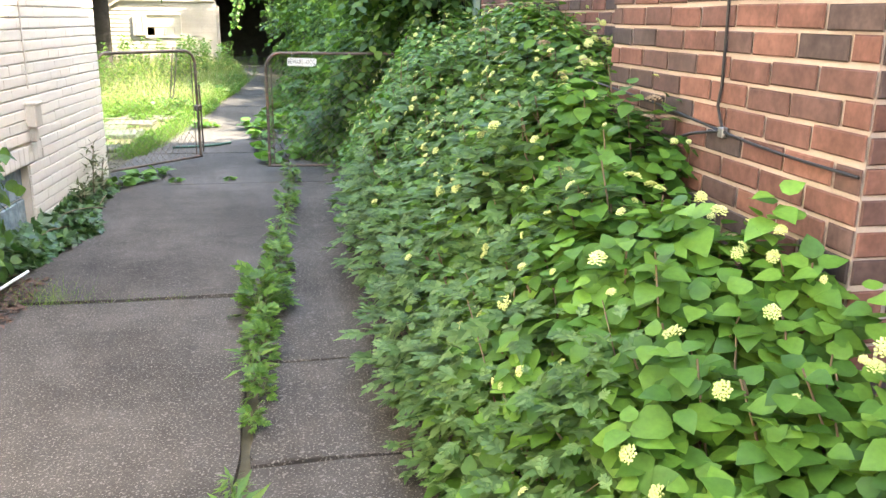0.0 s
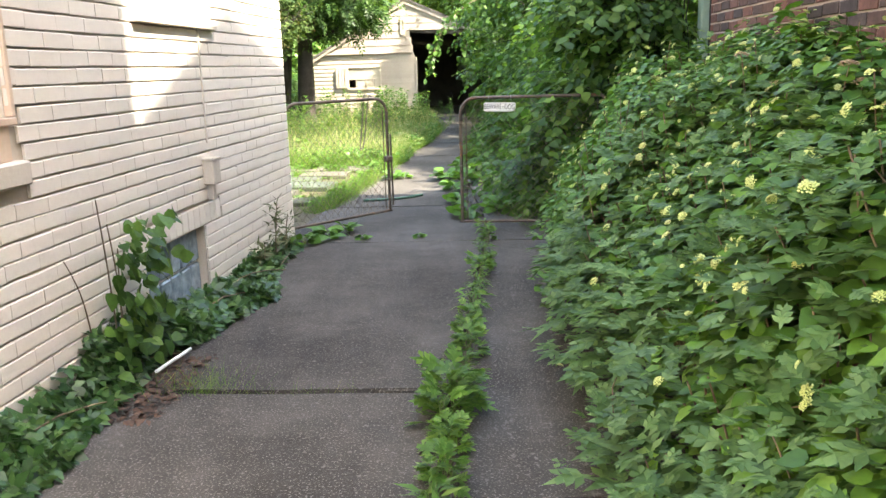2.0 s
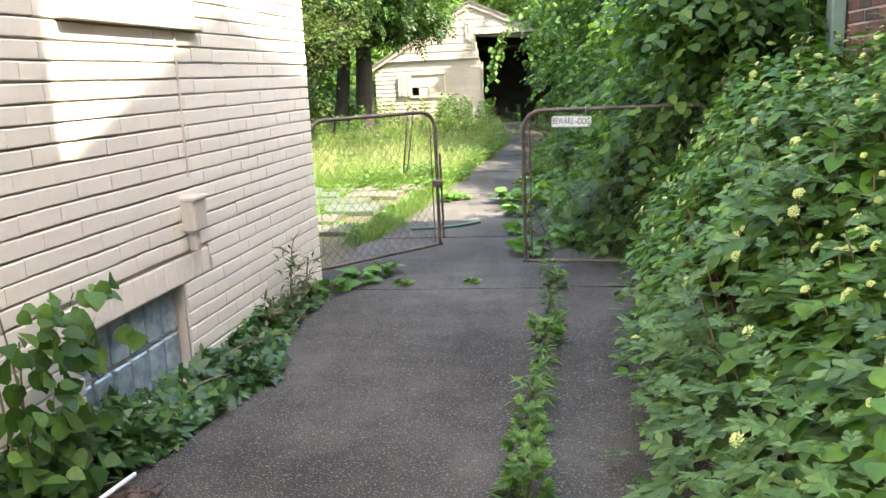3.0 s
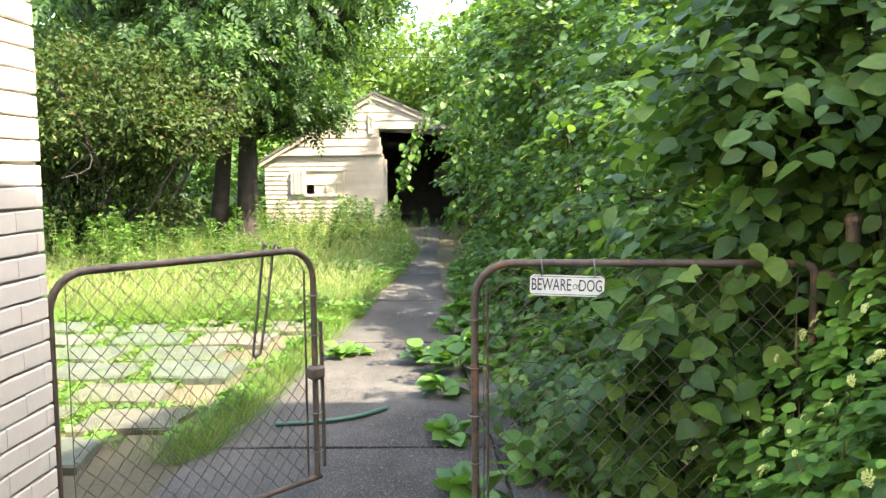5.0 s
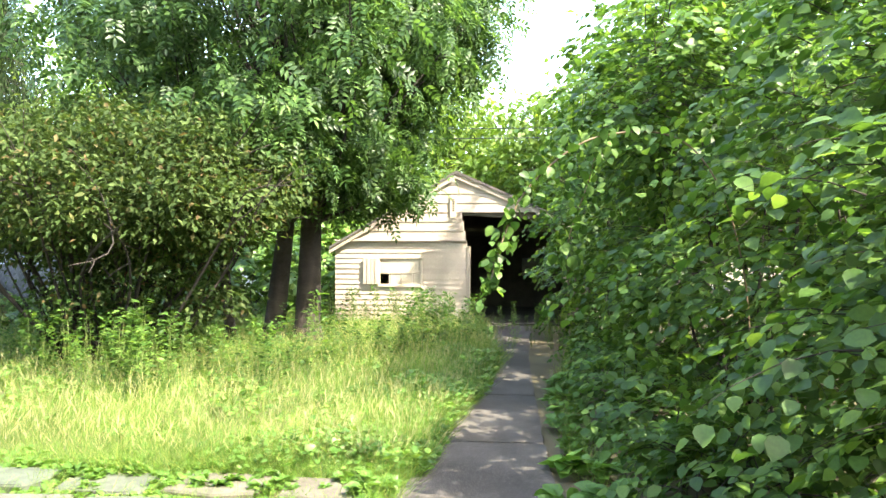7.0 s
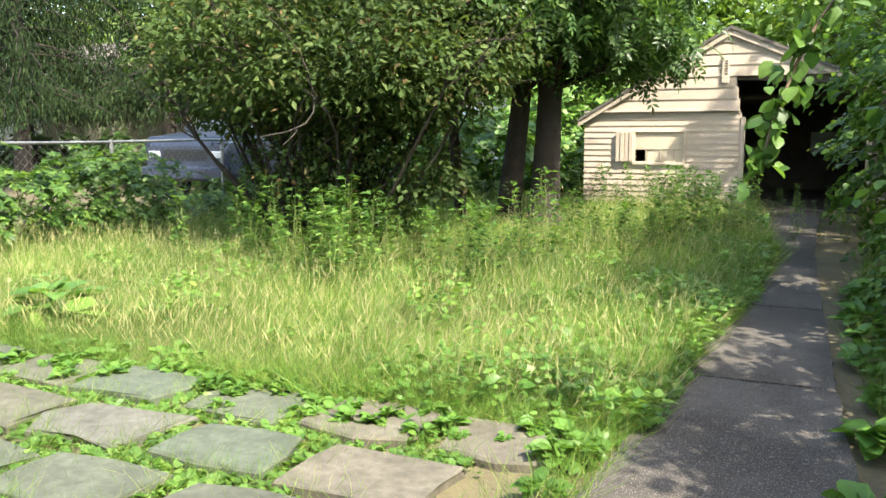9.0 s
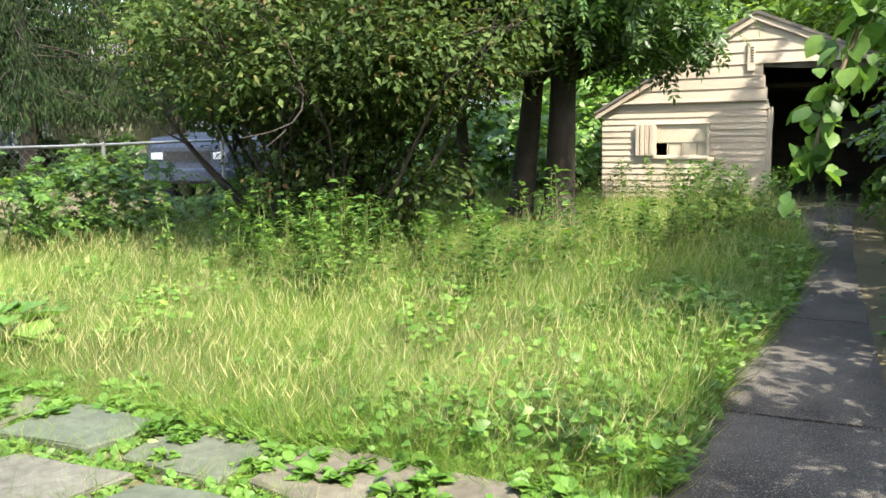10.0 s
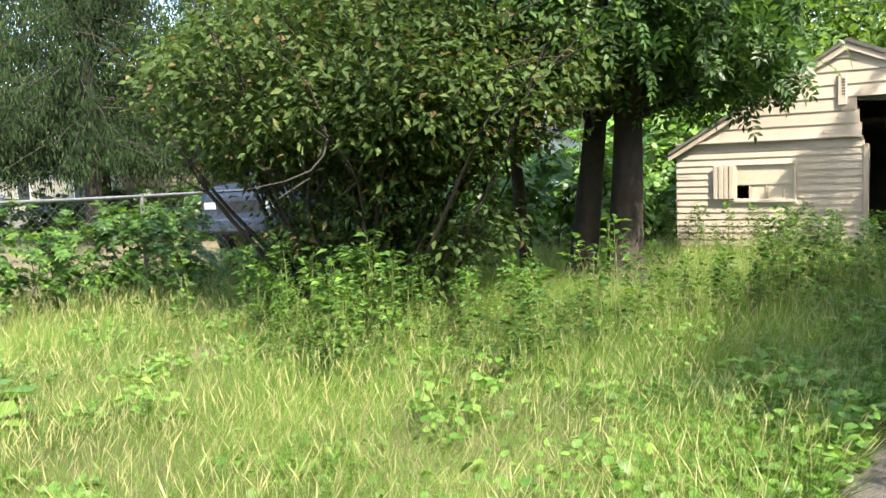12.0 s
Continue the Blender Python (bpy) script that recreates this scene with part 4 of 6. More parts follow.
# Drooping dark conifer past the side fence
for k, (x, y, h) in enumerate([(-19.2, 24.0, 11.5), (-23.0, 22.6, 11.0), (-17.6, 27.5, 11.0), (-16.4, 29.5, 10.0), (-21.4, 26.0, 11.0), (-25.5, 25.0, 11.0)]):
    rng = np.random.default_rng(360 + k)
    t = thing("conifer", "dark drooping conifer past the side fence", "tree", (x, y, -0.05), "conifers past the fence")
    tubes("trunk", [limb(rng, (0, 0, 0), (0.1, 0, h), 0.24, 0.03, 8, 0, 0.01)], "bark", t, 8)
    boughs, ends = [], []
    for q in range(250):
        z = rng.uniform(2.5, h - 0.3)
        reach = 3.1 * (1 - (z - 1.2) / h) ** 0.8
        a = rng.uniform(0, 6.283)
        e = np.array([math.cos(a) * reach, math.sin(a) * reach, z - 0.28 * reach])
        boughs.append(limb(rng, (0, 0, z), e, 0.03, 0.006, 6, 0.08, 0.03))
        for s in np.linspace(0.3, 1, 7):
            ends.append(np.array([0, 0, z]) * (1 - s) + e * s + rng.normal(0, 0.08, 3))
    tubes("boughs", boughs, "bark", t, 4)
    ends = np.array(ends)
    at = np.repeat(ends, 26, 0) + rng.normal(0, 1, (len(ends) * 26, 3)) * np.array([0.16, 0.16, 0.22])
    d = rng.normal(0, 0.4, at.shape) + np.array([0, 0, -1.0])
    leaves("crown", NARROW, at, d, rng.uniform(0.09, 0.2, len(at)), "spruce", t, rng, 0.8)

# The broad dark tree by the garage, with three trunks
tree("yard_tree", "broad dark-leaved tree with three trunks beside the garage", "tree",
     [(-4.15, 20.4, 0.23, 3.6, 0.1, 0.0), (-4.75, 20.5, 0.19, 3.5, 0.35, 0.1), (-5.3, 20.2, 0.1, 3.0, -0.25, 0.0)],
     [((-4.8, 20.0, 5.1), (3.1, 3.0, 2.8), 560), ((-3.5, 20.4, 3.2), (1.2, 1.4, 0.9), 80), ((-3.3, 22.0, 5.2), (1.9, 1.8, 1.8), 150), ((-4.5, 18.5, 3.1), (1.0, 1.2, 0.75), 80), ((-3.4, 22.8, 3.0), (0.7, 0.7, 0.6), 30), ((-2.4, 21.5, 5.7), (1.5, 1.5, 1.2), 90)],
     PINNATE, 0.30, "tree", 401, 15, 0.26, 0.55, 0.35, shell=0.35, floor=2.15)

# The multi-stemmed shrub on the lawn
rng = np.random.default_rng(410)
sh = thing("shrub", "large old lilac-like shrub with many dark stems", "shrub", (-5.95, 17.6, -0.04))
stems, tips = [], []
for q in range(46):
    a, r = rng.uniform(0, 6.283), rng.uniform(0.1, 0.75)
    b = np.array([math.cos(a) * r, math.sin(a) * r * 0.7, 0])
    o = rng.uniform(0.8, 2.2)
    e = np.array([math.cos(a) * o * 1.1, math.sin(a) * o * 0.8, rng.uniform(1.7, 2.9)])
    stems.append(limb(rng, b, e, rng.uniform(0.018, 0.04), 0.008, 8, 0.05, 0.07))
    for s in range(3):
        k = int(rng.integers(3, 7))
        stems.append(limb(rng, stems[-1 - s][k][0], e + rng.normal(0, 0.4, 3), 0.012, 0.004, 5, 0.03, 0.08))
tubes("stems", stems, "bark", sh, 5)
cl = np.concatenate([ellipsoid_points(rng, (0.1, 0, 2.4), (2.35, 1.75, 1.05), 760, 0.5)[0], ellipsoid_points(rng, (0.3, 0, 1.1), (1.3, 0.9, 0.95), 150, 0.3)[0], ellipsoid_points(rng, (-0.5, 0.2, 1.8), (1.3, 1.0, 0.5), 70, 0.6)[0], ellipsoid_points(rng, (1.3, -0.4, 2.1), (0.8, 0.8, 0.5), 60, 0.5)[0]])
at, d = clumped(rng, cl, 44, 0.17, 0.2)
leaves("foliage", SIMPLE, at, d, rng.uniform(0.055, 0.12, len(at)), "lilac", sh, rng, 0.7)

# Thicket of young trees and vines along the driveway behind the gate
def sprays(rng, start, way, length, n, fall=0.35):
    """Leaves set alternately along drooping twigs: places, directions and upper faces."""
    t = (np.arange(n) + 0.6) / n
    side = np.cross(way, np.array([0, 0, 1.0])) + rng.normal(0, 0.15, way.shape)
    side /= np.linalg.norm(side, axis=1)[:, None] + 1e-6
    at = start[:, None, :] + way[:, None, :] * (length[:, None] * t)[..., None] + np.array([0, 0, -1.0]) * (fall * length[:, None] * t ** 2)[..., None] * 1.5
    flip = np.where(np.arange(n) % 2, 1.0, -1.0)
    d = way[:, None, :] * 0.55 + side[:, None, :] * flip[None, :, None] * 0.9 + np.array([0, 0, -0.1]) - np.array([0, 0, 0.4]) * t[None, :, None] + rng.normal(0, 0.14, at.shape)
    up = np.array([0.1, -0.12, 1.0]) + way[:, None, :] * 0.45 + rng.normal(0, 0.16, at.shape)
    return at.reshape(-1, 3), d.reshape(-1, 3), up.reshape(-1, 3)


def thicket(name, label, at, stems_n, crowns, template, leaf, material, seed, per, spread, hang=0.45, stem_r=0.02):
    """Arching stems whose outer parts carry drooping leafy twigs."""
    rng = np.random.default_rng(seed)
    t = thing(name, label, "bush", (*at, -0.04))
    org = np.array([*at, -0.04])
    pts, outs = [], []
    for c, r, n in crowns:
        p, o = ellipsoid_points(rng, c, r, n, 0.5)
        pts.append(p)
        outs.append(o)
    centres, out = np.concatenate(pts) - org, np.concatenate(outs)
    ok = centres[:, 2] > 0.12
    centres, out = centres[ok], out[ok]
    paths = []
    for c in centres[rng.permutation(len(centres))[:stems_n // 2]]:
        b = np.array([c[0] * 0.35 + rng.normal(0, 0.15), c[1] * 0.6 + rng.normal(0, 0.2), 0])
        paths.append(limb(rng, b, c, rng.uniform(0.5, 1.0) * stem_r, 0.003, 8, 0.1, 0.06))
    c = centres + org
    hollow = np.sin(c[:, 0] * 3.1 + c[:, 2] * 1.3) * np.sin(c[:, 1] * 2.3 - c[:, 0]) + 0.8 * np.sin(c[:, 2] * 4.1 + c[:, 1] * 1.9)
    keep = (rng.random(len(centres)) < 0.72) & (hollow > -0.95)
    centres, out = centres[keep], out[keep]
    twigs = max(per // 5, 2)
    start = np.repeat(centres, twigs, 0) + rng.normal(0, spread * 0.42, (len(centres) * twigs, 3))
    way = np.repeat(out, twigs, 0) * 0.9 + rng.normal(0, 0.4, start.shape)
    way[:, 2] = way[:, 2] * 0.5 + 0.12
    way /= np.linalg.norm(way, axis=1)[:, None]
    length = spread * rng.uniform(1.6, 3.4, len(start))
    for s, w, l in list(zip(start, way, length))[::3]:
        paths.append([(s + w * l * q - np.array([0, 0, 0.35 * l * q * q]), 0.003 * (1.2 - q)) for q in np.linspace(-0.3, 1, 5)])
    tubes("stems", paths, "bark", t, 4)
    p, d, up = sprays(rng, start, way, length, 10)
    ok = p[:, 2] > 0.02
    leaves("foliage", template, p[ok], d[ok], leaf * rng.uniform(0.55, 1.25, int(ok.sum())), material, t, rng, 0.35, up=up[ok])
    return t


thicket("bush", "dense thicket of elm saplings along the driveway", (1.7, 12.0), 60,
        [((1.85, 10.6, 1.2), (1.3, 1.6, 1.5), 270), ((2.05, 12.6, 1.6), (1.55, 1.9, 1.9), 340), ((1.75, 12.4, 2.9), (0.8, 1.2, 0.9), 110)], OVAL, 0.085, "vine", 421, 25, 0.2)
thicket("bush", "dense thicket of saplings and vines hanging over the driveway", (1.5, 16.0), 60,
        [((1.55, 15.2, 1.6), (1.2, 1.9, 1.9), 260), ((1.85, 17.8, 1.9), (1.65, 2.2, 2.1), 340), ((1.8, 16.4, 3.2), (1.6, 2.2, 1.4), 280), ((0.5, 19.2, 2.3), (0.85, 1.3, 1.1), 110), ((0.6, 15.2, 3.0), (0.7, 1.1, 0.6), 70)], OVAL, 0.095, "vine", 422, 25, 0.24)
thicket("bush", "leafy vines hanging in front of the garage doorway", (0.6, 21.0), 24,
        [((0.5, 21.5, 1.5), (0.9, 1.2, 1.5), 150), ((0.2, 23.0, 1.0), (0.6, 0.9, 0.9), 70), ((1.6, 23.4, 5.0), (1.6, 1.0, 1.5), 190), ((1.2, 23.4, 3.2), (1.0, 0.8, 1.0), 70)], OVAL, 0.13, "vine", 423, 14, 0.16, 0.7)
thicket("bush", "broad-leaved vines covering the gate", (1.2, 8.7), 40,
        [((1.55, 8.75, 0.8), (1.05, 0.7, 0.95), 260), ((1.75, 9.0, 1.85), (0.85, 0.7, 0.75), 170), ((0.85, 8.55, 0.5), (0.5, 0.36, 0.5), 80), ((0.72, 7.82, 0.26), (0.36, 0.1, 0.26), 26), ((1.12, 7.8, 0.5), (0.22, 0.1, 0.4), 46)], OVAL, 0.095, "vine", 424, 18, 0.15, 0.35)
thicket("bush", "dark broad-leaved sapling at the corner of the brick house", (1.75, 8.25), 24,
        [((1.45, 8.4, 1.95), (0.65, 0.45, 0.65), 110), ((1.05, 8.3, 1.7), (0.45, 0.3, 0.4), 50)], OVAL, 0.09, "vine", 425, 20, 0.15, 0.4)

# a long shoot that arches out over the driveway and hangs down
rng = np.random.default_rng(427)
shoot = thing("hanging_vine", "long leafy vine shoot hanging over the driveway", "vine", (0.84, 13.1, 0))
bend = smooth_path([(0.1, 0.1, 0), (0, 0, 1.4), (-0.35, -0.15, 2.15), (-0.95, -0.35, 2.2), (-1.38, -0.45, 1.88), (-1.56, -0.5, 1.5), (-1.62, -0.5, 1.25)], 0.006, 8)
tubes("stem", [bend], "twig", shoot, 5)
side = smooth_path([bend[24][0], (-1.0, -0.2, 1.95), (-1.12, -0.15, 1.6), (-1.14, -0.12, 1.4)], 0.004, 6)
tubes("stem", [side], "twig", shoot, 5)
nodes = np.array([q[0] for q in bend[18:] + side])
at = np.repeat(nodes, 6, 0) + rng.normal(0, 0.035, (len(nodes) * 6, 3))
d = rng.normal(0, 0.7, at.shape) + np.array([0, 0, -0.75])
leaves("foliage", OVAL, at, d, rng.uniform(0.04, 0.09, len(at)), "vine", shoot, rng, 0.5, up=np.array([0.2, -0.5, 0.9]) + rng.normal(0, 0.35, at.shape))

thicket("branch", "overhanging branch of large light green leaves", (1.35, 8.4), 8,
        [((0.95, 8.3, 1.6), (0.4, 0.25, 0.16), 22), ((0.75, 8.3, 0.98), (0.5, 0.25, 0.16), 24)], HEART, 0.092, "vine", 426, 12, 0.14, 0.3)

# The hedge of pale-flowered shrubs along the brick house
HY = [0.6, 1.6, 2.2, 3.0, 4.0, 5.0, 6.0, 7.0, 7.8]
HTOP = [0.55, 0.75, 0.9, 1.05, 1.22, 1.32, 1.36, 1.32, 1.1]
HEDGE = [0.52, 0.42, 0.36, 0.30, 0.30, 0.30, 0.32, 0.38, 0.5]


def hedge_z(x, y):
    """Height of the hedge's outer surface."""
    e, top = np.interp(y, HY, HEDGE), np.interp(y, HY, HTOP)
    wall = np.where(y < 3.39, NX, RX)
    u = np.clip((x - e) / (wall - e), 0, 1)
    bumps = 0.12 * np.sin(x * 5.1 + y * 2.3) * np.sin(y * 4.1 - x * 1.7) + 0.05 * np.sin(y * 9.3 + x * 7.0)
    return top * (0.30 + 0.70 * np.sin(np.clip(u * 1.25, 0, 1) * math.pi / 2) ** 0.85) + bumps * np.clip(u * 3, 0.2, 1)


def hedge_points(rng, n, y0, y1, u0=0.0, u1=1.0, depth=0.22):
    y = rng.uniform(y0, y1, n)
    e, wall = np.interp(y, HY, HEDGE), np.where(y < 3.39, NX, RX) - 0.03
    u = rng.uniform(u0, u1, n)
    x = e + u * (wall - e)
    top = hedge_z(x, y)
    face = rng.random(n) < 0.35
    z = np.where(face & (u < 0.25), rng.uniform(0.05, 1, n) * top, top - np.abs(rng.normal(0, depth, n)) * (0.3 + rng.random(n)))
    x = x - np.where(face & (u < 0.25), 0.04 + 0.06 * rng.random(n), 0)
    z = np.maximum(z, 0.03) + np.where(rng.random(n) < 0.14, rng.uniform(0.02, 0.13, n), 0)
    gx = (hedge_z(x + 0.05, y) - hedge_z(x - 0.05, y)) / 0.1
    gy = (hedge_z(x, y + 0.05) - hedge_z(x, y - 0.05)) / 0.1
    nrm = np.stack([-np.clip(gx, -2.5, 2.5), -np.clip(gy, -2, 2), np.ones(n)], 1)
    nrm /= np.linalg.norm(nrm, axis=1)[:, None]
    return np.stack([x, y, z], 1), nrm


def shoots(rng, start, axis, nodes, gap, pair=2, lift=0.35, taper=0.75, phase=1.571):
    """Leaves in pairs or spirals up a shoot: places, directions, upper faces and relative sizes."""
    n = len(start)
    axis = axis / np.linalg.norm(axis, axis=1)[:, None]
    ref = np.where(np.abs(axis[:, 2:3]) > 0.95, np.array([[1.0, 0, 0]]), np.array([[0, 0, 1.0]]))
    u = np.cross(axis, ref)
    u /= np.linalg.norm(u, axis=1)[:, None]
    w = np.cross(axis, u)
    a0 = rng.uniform(0, 6.283, n)
    at, d, up, size = [], [], [], []
    for k in range(nodes):
        for q in range(pair):
            a = a0 + k * phase + q * 6.283 / pair + rng.normal(0, 0.18, n)
            side = np.cos(a)[:, None] * u + np.sin(a)[:, None] * w
            t = k / max(nodes - 1, 1)
            rise = lift * (0.2 + 1.1 * t)
            at.append(start + axis * (gap * k) + side * 0.012)
            d.append(side + axis * rise + np.array([0, 0, -0.12]) + rng.normal(0, 0.12, (n, 3)))
            up.append(axis * 1.0 - side * rise * 0.8 + np.array([0, 0, 0.25]) + rng.normal(0, 0.1, (n, 3)))
            size.append((1 - (1 - taper) * t * 1.3) * rng.uniform(0.75, 1.15, n))
    return np.concatenate(at), np.concatenate(d), np.concatenate(up), np.concatenate(size)


def shrub_row(label, seed, y0, y1, n, template, size, material, u=(0, 1), flowers=0, flower_size=0.032, style="pairs", name="hydrangea", depth=0.16, nodes=3):
    """Shoots over the hedge's surface and below it, each with its pairs of leaves, and flower heads on some tips."""
    rng = np.random.default_rng(seed)
    yc = (y0 + y1) / 2
    t = thing(name, label, "shrub", (0.9, yc, -0.03), "shrubs along the brick house")
    org = np.array([0.9, yc, -0.03])
    at, nrm = hedge_points(rng, n, y0, y1, u[0], u[1], depth)
    axis = nrm * 0.7 + np.array([0, 0, 0.75]) + rng.normal(0, 0.22, (n, 3))
    if style == "pairs":
        p, d, up, s = shoots(rng, at - org - nrm * size * 0.5, axis, nodes, size * 0.38, 2)
    else:
        axis = nrm * 0.25 + np.array([0, 0, 1.0]) + rng.normal(0, 0.18, (n, 3))
        p, d, up, s = shoots(rng, at - org - np.array([0, 0, size * 0.9]), axis, nodes, size * 0.2, 1, 0.5, 0.5, 2.4)
    leaves("foliage", template, p, d, size * s, material, t, rng, 0.15, up=up)
    paths = []
    for k in rng.permutation(n)[:max(n // 5, 12)]:
        e = at[k] - org
        b = np.array([e[0] * 0.75 + 0.1, e[1] + rng.normal(0, 0.12), 0.0])
        paths.append(limb(rng, b, e + axis[k] * 0.03, 0.005, 0.0025, 6, 0.05, 0.05))
    tubes("stems", paths, "twig", t, 4)
    if flowers:
        pts, nn = hedge_points(rng, flowers, y0, y1, u[0], u[1], 0.01)
        for p, q in zip(pts, nn):
            ob = new("flower_head", FLOWER[int(rng.integers(len(FLOWER)))])
            ob.parent = t
            s = flower_size * rng.choice([0.5, 0.65, 0.8, 1.0, 1.2])
            top = Vector(p - org) + (Vector(q) + Vector((0, 0, 0.6))) * 0.045
            ob.matrix_basis = Matrix.Translation(top) @ Vector(q + rng.normal(0, 0.3, 3)).to_track_quat('Z', 'Y').to_matrix().to_4x4() @ Matrix.Diagonal((s, s, s * 0.75, 1))
    return t


def flower_mesh(seed):
    """A domed head of many small florets."""
    rng = np.random.default_rng(seed)
    bits = []
    for q in range(34):
        a, r = q * 2.399, math.sqrt(q / 34)
        p = np.array([math.cos(a) * r, math.sin(a) * r, 0.75 * math.sqrt(max(1 - r * r, 0)) - 0.1 + rng.normal(0, 0.06)])
        bits.append(turned((np.array([(-1, -1, 0), (1, -1, 0), (1, 1, 0), (-1, 1, 0), (0, 0, 0.5), (0, 0, -0.6)], float) * 0.17, np.array([(0, 1, 4), (1, 2, 4), (2, 3, 4), (3, 0, 4), (1, 0, 5), (2, 1, 5), (3, 2, 5), (0, 3, 5)])),
                           pose(*p, rng.uniform(-40, 40), rng.uniform(-40, 40), rng.uniform(0, 90))))
    me = mesh_np("flower_head", *merged(bits))
    me.materials.append(M["flower"])
    return me


FLOWER = [flower_mesh(k) for k in range(3)]
shrub_row("hydrangea with broad green leaves and pale green flower heads", 501, 0.7, 2.5, 900, HEART, 0.086, "hydrangea", (0.05, 1), 80, 0.019)
shrub_row("hydrangea with broad leaves beside the chimney", 502, 2.3, 3.9, 820, HEART, 0.078, "hydrangea", (0.15, 1), 80, 0.017)
shrub_row("hydrangea with many small pale flower heads", 503, 3.7, 5.5, 1150, OVAL, 0.084, "hydrangea", (0.15, 1), 190, 0.014)
shrub_row("hydrangea with many small pale flower heads near the gate", 504, 5.3, 7.9, 1500, OVAL, 0.078, "hydrangea", (0.0, 1), 240, 0.015)
shrub_row("grey-green serrated weeds grown into the hedge", 505, 2.4, 5.6, 300, LOBED, 0.165, "mugwort", (0.0, 0.6), 12, 0.018, "spiral", "mugwort", 0.06, 9)
shrub_row("grey-green serrated weeds at the edge of the asphalt", 506, 1.0, 2.6, 90, LOBED, 0.13, "mugwort", (0.0, 0.3), 6, 0.018, "spiral", "mugwort", 0.06, 10)
rng = np.random.default_rng(520)
at, nrm = hedge_points(rng, 260, 0.8, 7.6, 0.1, 1.0, 0.25)
tw = tagged(tubes("dead_twigs", [limb(rng, (p[0] + 0.1, p[1] + rng.normal(0, 0.2), max(p[2] - 0.5, 0)), p + nrm[k] * rng.uniform(-0.02, 0.06), 0.004, 0.0015, 6, 0.04, 0.08) for k, p in enumerate(at)], "twig", None, 4), "dry brown twigs tangled inside the hedge", "twigs", kind="stuff")


# Plants in cracks and along edges
def weed_mesh(seed, n, spread, height, template, leaf, material):
    rng = np.random.default_rng(seed)
    a, r = rng.uniform(0, 6.283, n), np.sqrt(rng.random(n))
    h = rng.random(n)
    at = np.stack([np.cos(a) * r * spread * 0.5 * (1 - 0.5 * h), np.sin(a) * r * spread * 0.5 * (1 - 0.5 * h), 0.01 + h * height], 1)
    d = np.stack([np.cos(a), np.sin(a), rng.uniform(-0.2, 0.8, n)], 1)
    v, f = scatter(template, at, d, leaf * rng.uniform(0.6, 1.2, n), rng, 0.4)
    me = mesh_np("leaves", v, f)
    me.materials.append(M[material])
    st, sf = tube_arrays([limb(rng, (0, 0, -0.03), (rng.normal(0, 0.3) * spread * 0.6, rng.normal(0, 0.3) * spread * 0.6, height * rng.uniform(0.6, 1.05)), 0.004, 0.0015, 5) for _ in range(5)], 4)
    sm = mesh_np("stems", st, sf)
    sm.materials.append(M["stem"])
    return me, sm


def plant(name, label, category, meshes, at, turn, size, group):
    t = thing(name, label, category, at, group)
    t.rotation_euler, t.scale = (0, 0, turn), (size,) * 3
    for me, nm in zip(meshes, ("leaves", "stems")):
        ob = new(nm, me)
        ob.parent = t
        ob["kind"] = "stuff"
    return t


CRACK = [weed_mesh(600 + k, 46, 0.16, 0.16, LOBED if k % 2 else NARROW, 0.11, "weed") for k in range(4)]
BROAD = [weed_mesh(610 + k, 22, 0.16, 0.06, OVAL, 0.13, "weed") for k in range(3)]
TALL = [weed_mesh(620 + k, 110, 0.15, 0.7, SIMPLE, 0.07, "vine") for k in range(4)]
rng = np.random.default_rng(630)
for y, s in [(0.9, 1.0), (1.3, 1.1), (2.35, 1.0), (2.6, 0.7), (3.05, 0.5), (3.3, 0.7), (3.5, 0.75), (3.7, 0.8), (3.95, 1.0), (4.15, 1.1), (4.3, 1.25), (4.5, 1.15), (4.7, 0.9), (4.95, 1.0), (5.2, 0.9), (5.45, 0.8), (5.7, 0.95), (5.95, 0.9), (6.2, 0.8), (6.5, 0.9), (6.75, 0.8), (7.05, 0.75), (7.3, 0.7), (7.6, 0.8), (7.9, 0.9)]:
    plant("weed", "leafy green weed growing from the driveway crack", "weed", CRACK[int(rng.integers(4))], (seam(y) + rng.normal(0, 0.02), y, 0), rng.uniform(0, 6.28), s * rng.uniform(0.6, 0.9), "weeds in the crack")
for x, y, s in [(-0.45, 2.35, 0.8), (-0.15, 1.9, 1.0), (0.1, 2.05, 0.9), (-0.3, 10.9, 1.5), (-0.55, 11.2, 1.3), (-0.25, 11.6, 1.4), (-0.4, 10.3, 1.1), (-0.35, 9.4, 1.0), (-0.25, 8.6, 1.2), (0.05, 8.9, 1.2), (-1.2, 11.35, 1.0), (-1.05, 11.38, 0.7), (-0.35, 12.3, 1.1), (-0.3, 13.2, 1.3), (-1.05, 7.7, 0.4), (-0.6, 7.72, 0.35)]:
    plant("weed", "low broad-leaved weed by the driveway", "weed", BROAD[int(rng.integers(3))], (x, y, 0), rng.uniform(0, 6.28), s, "weeds by the driveway")


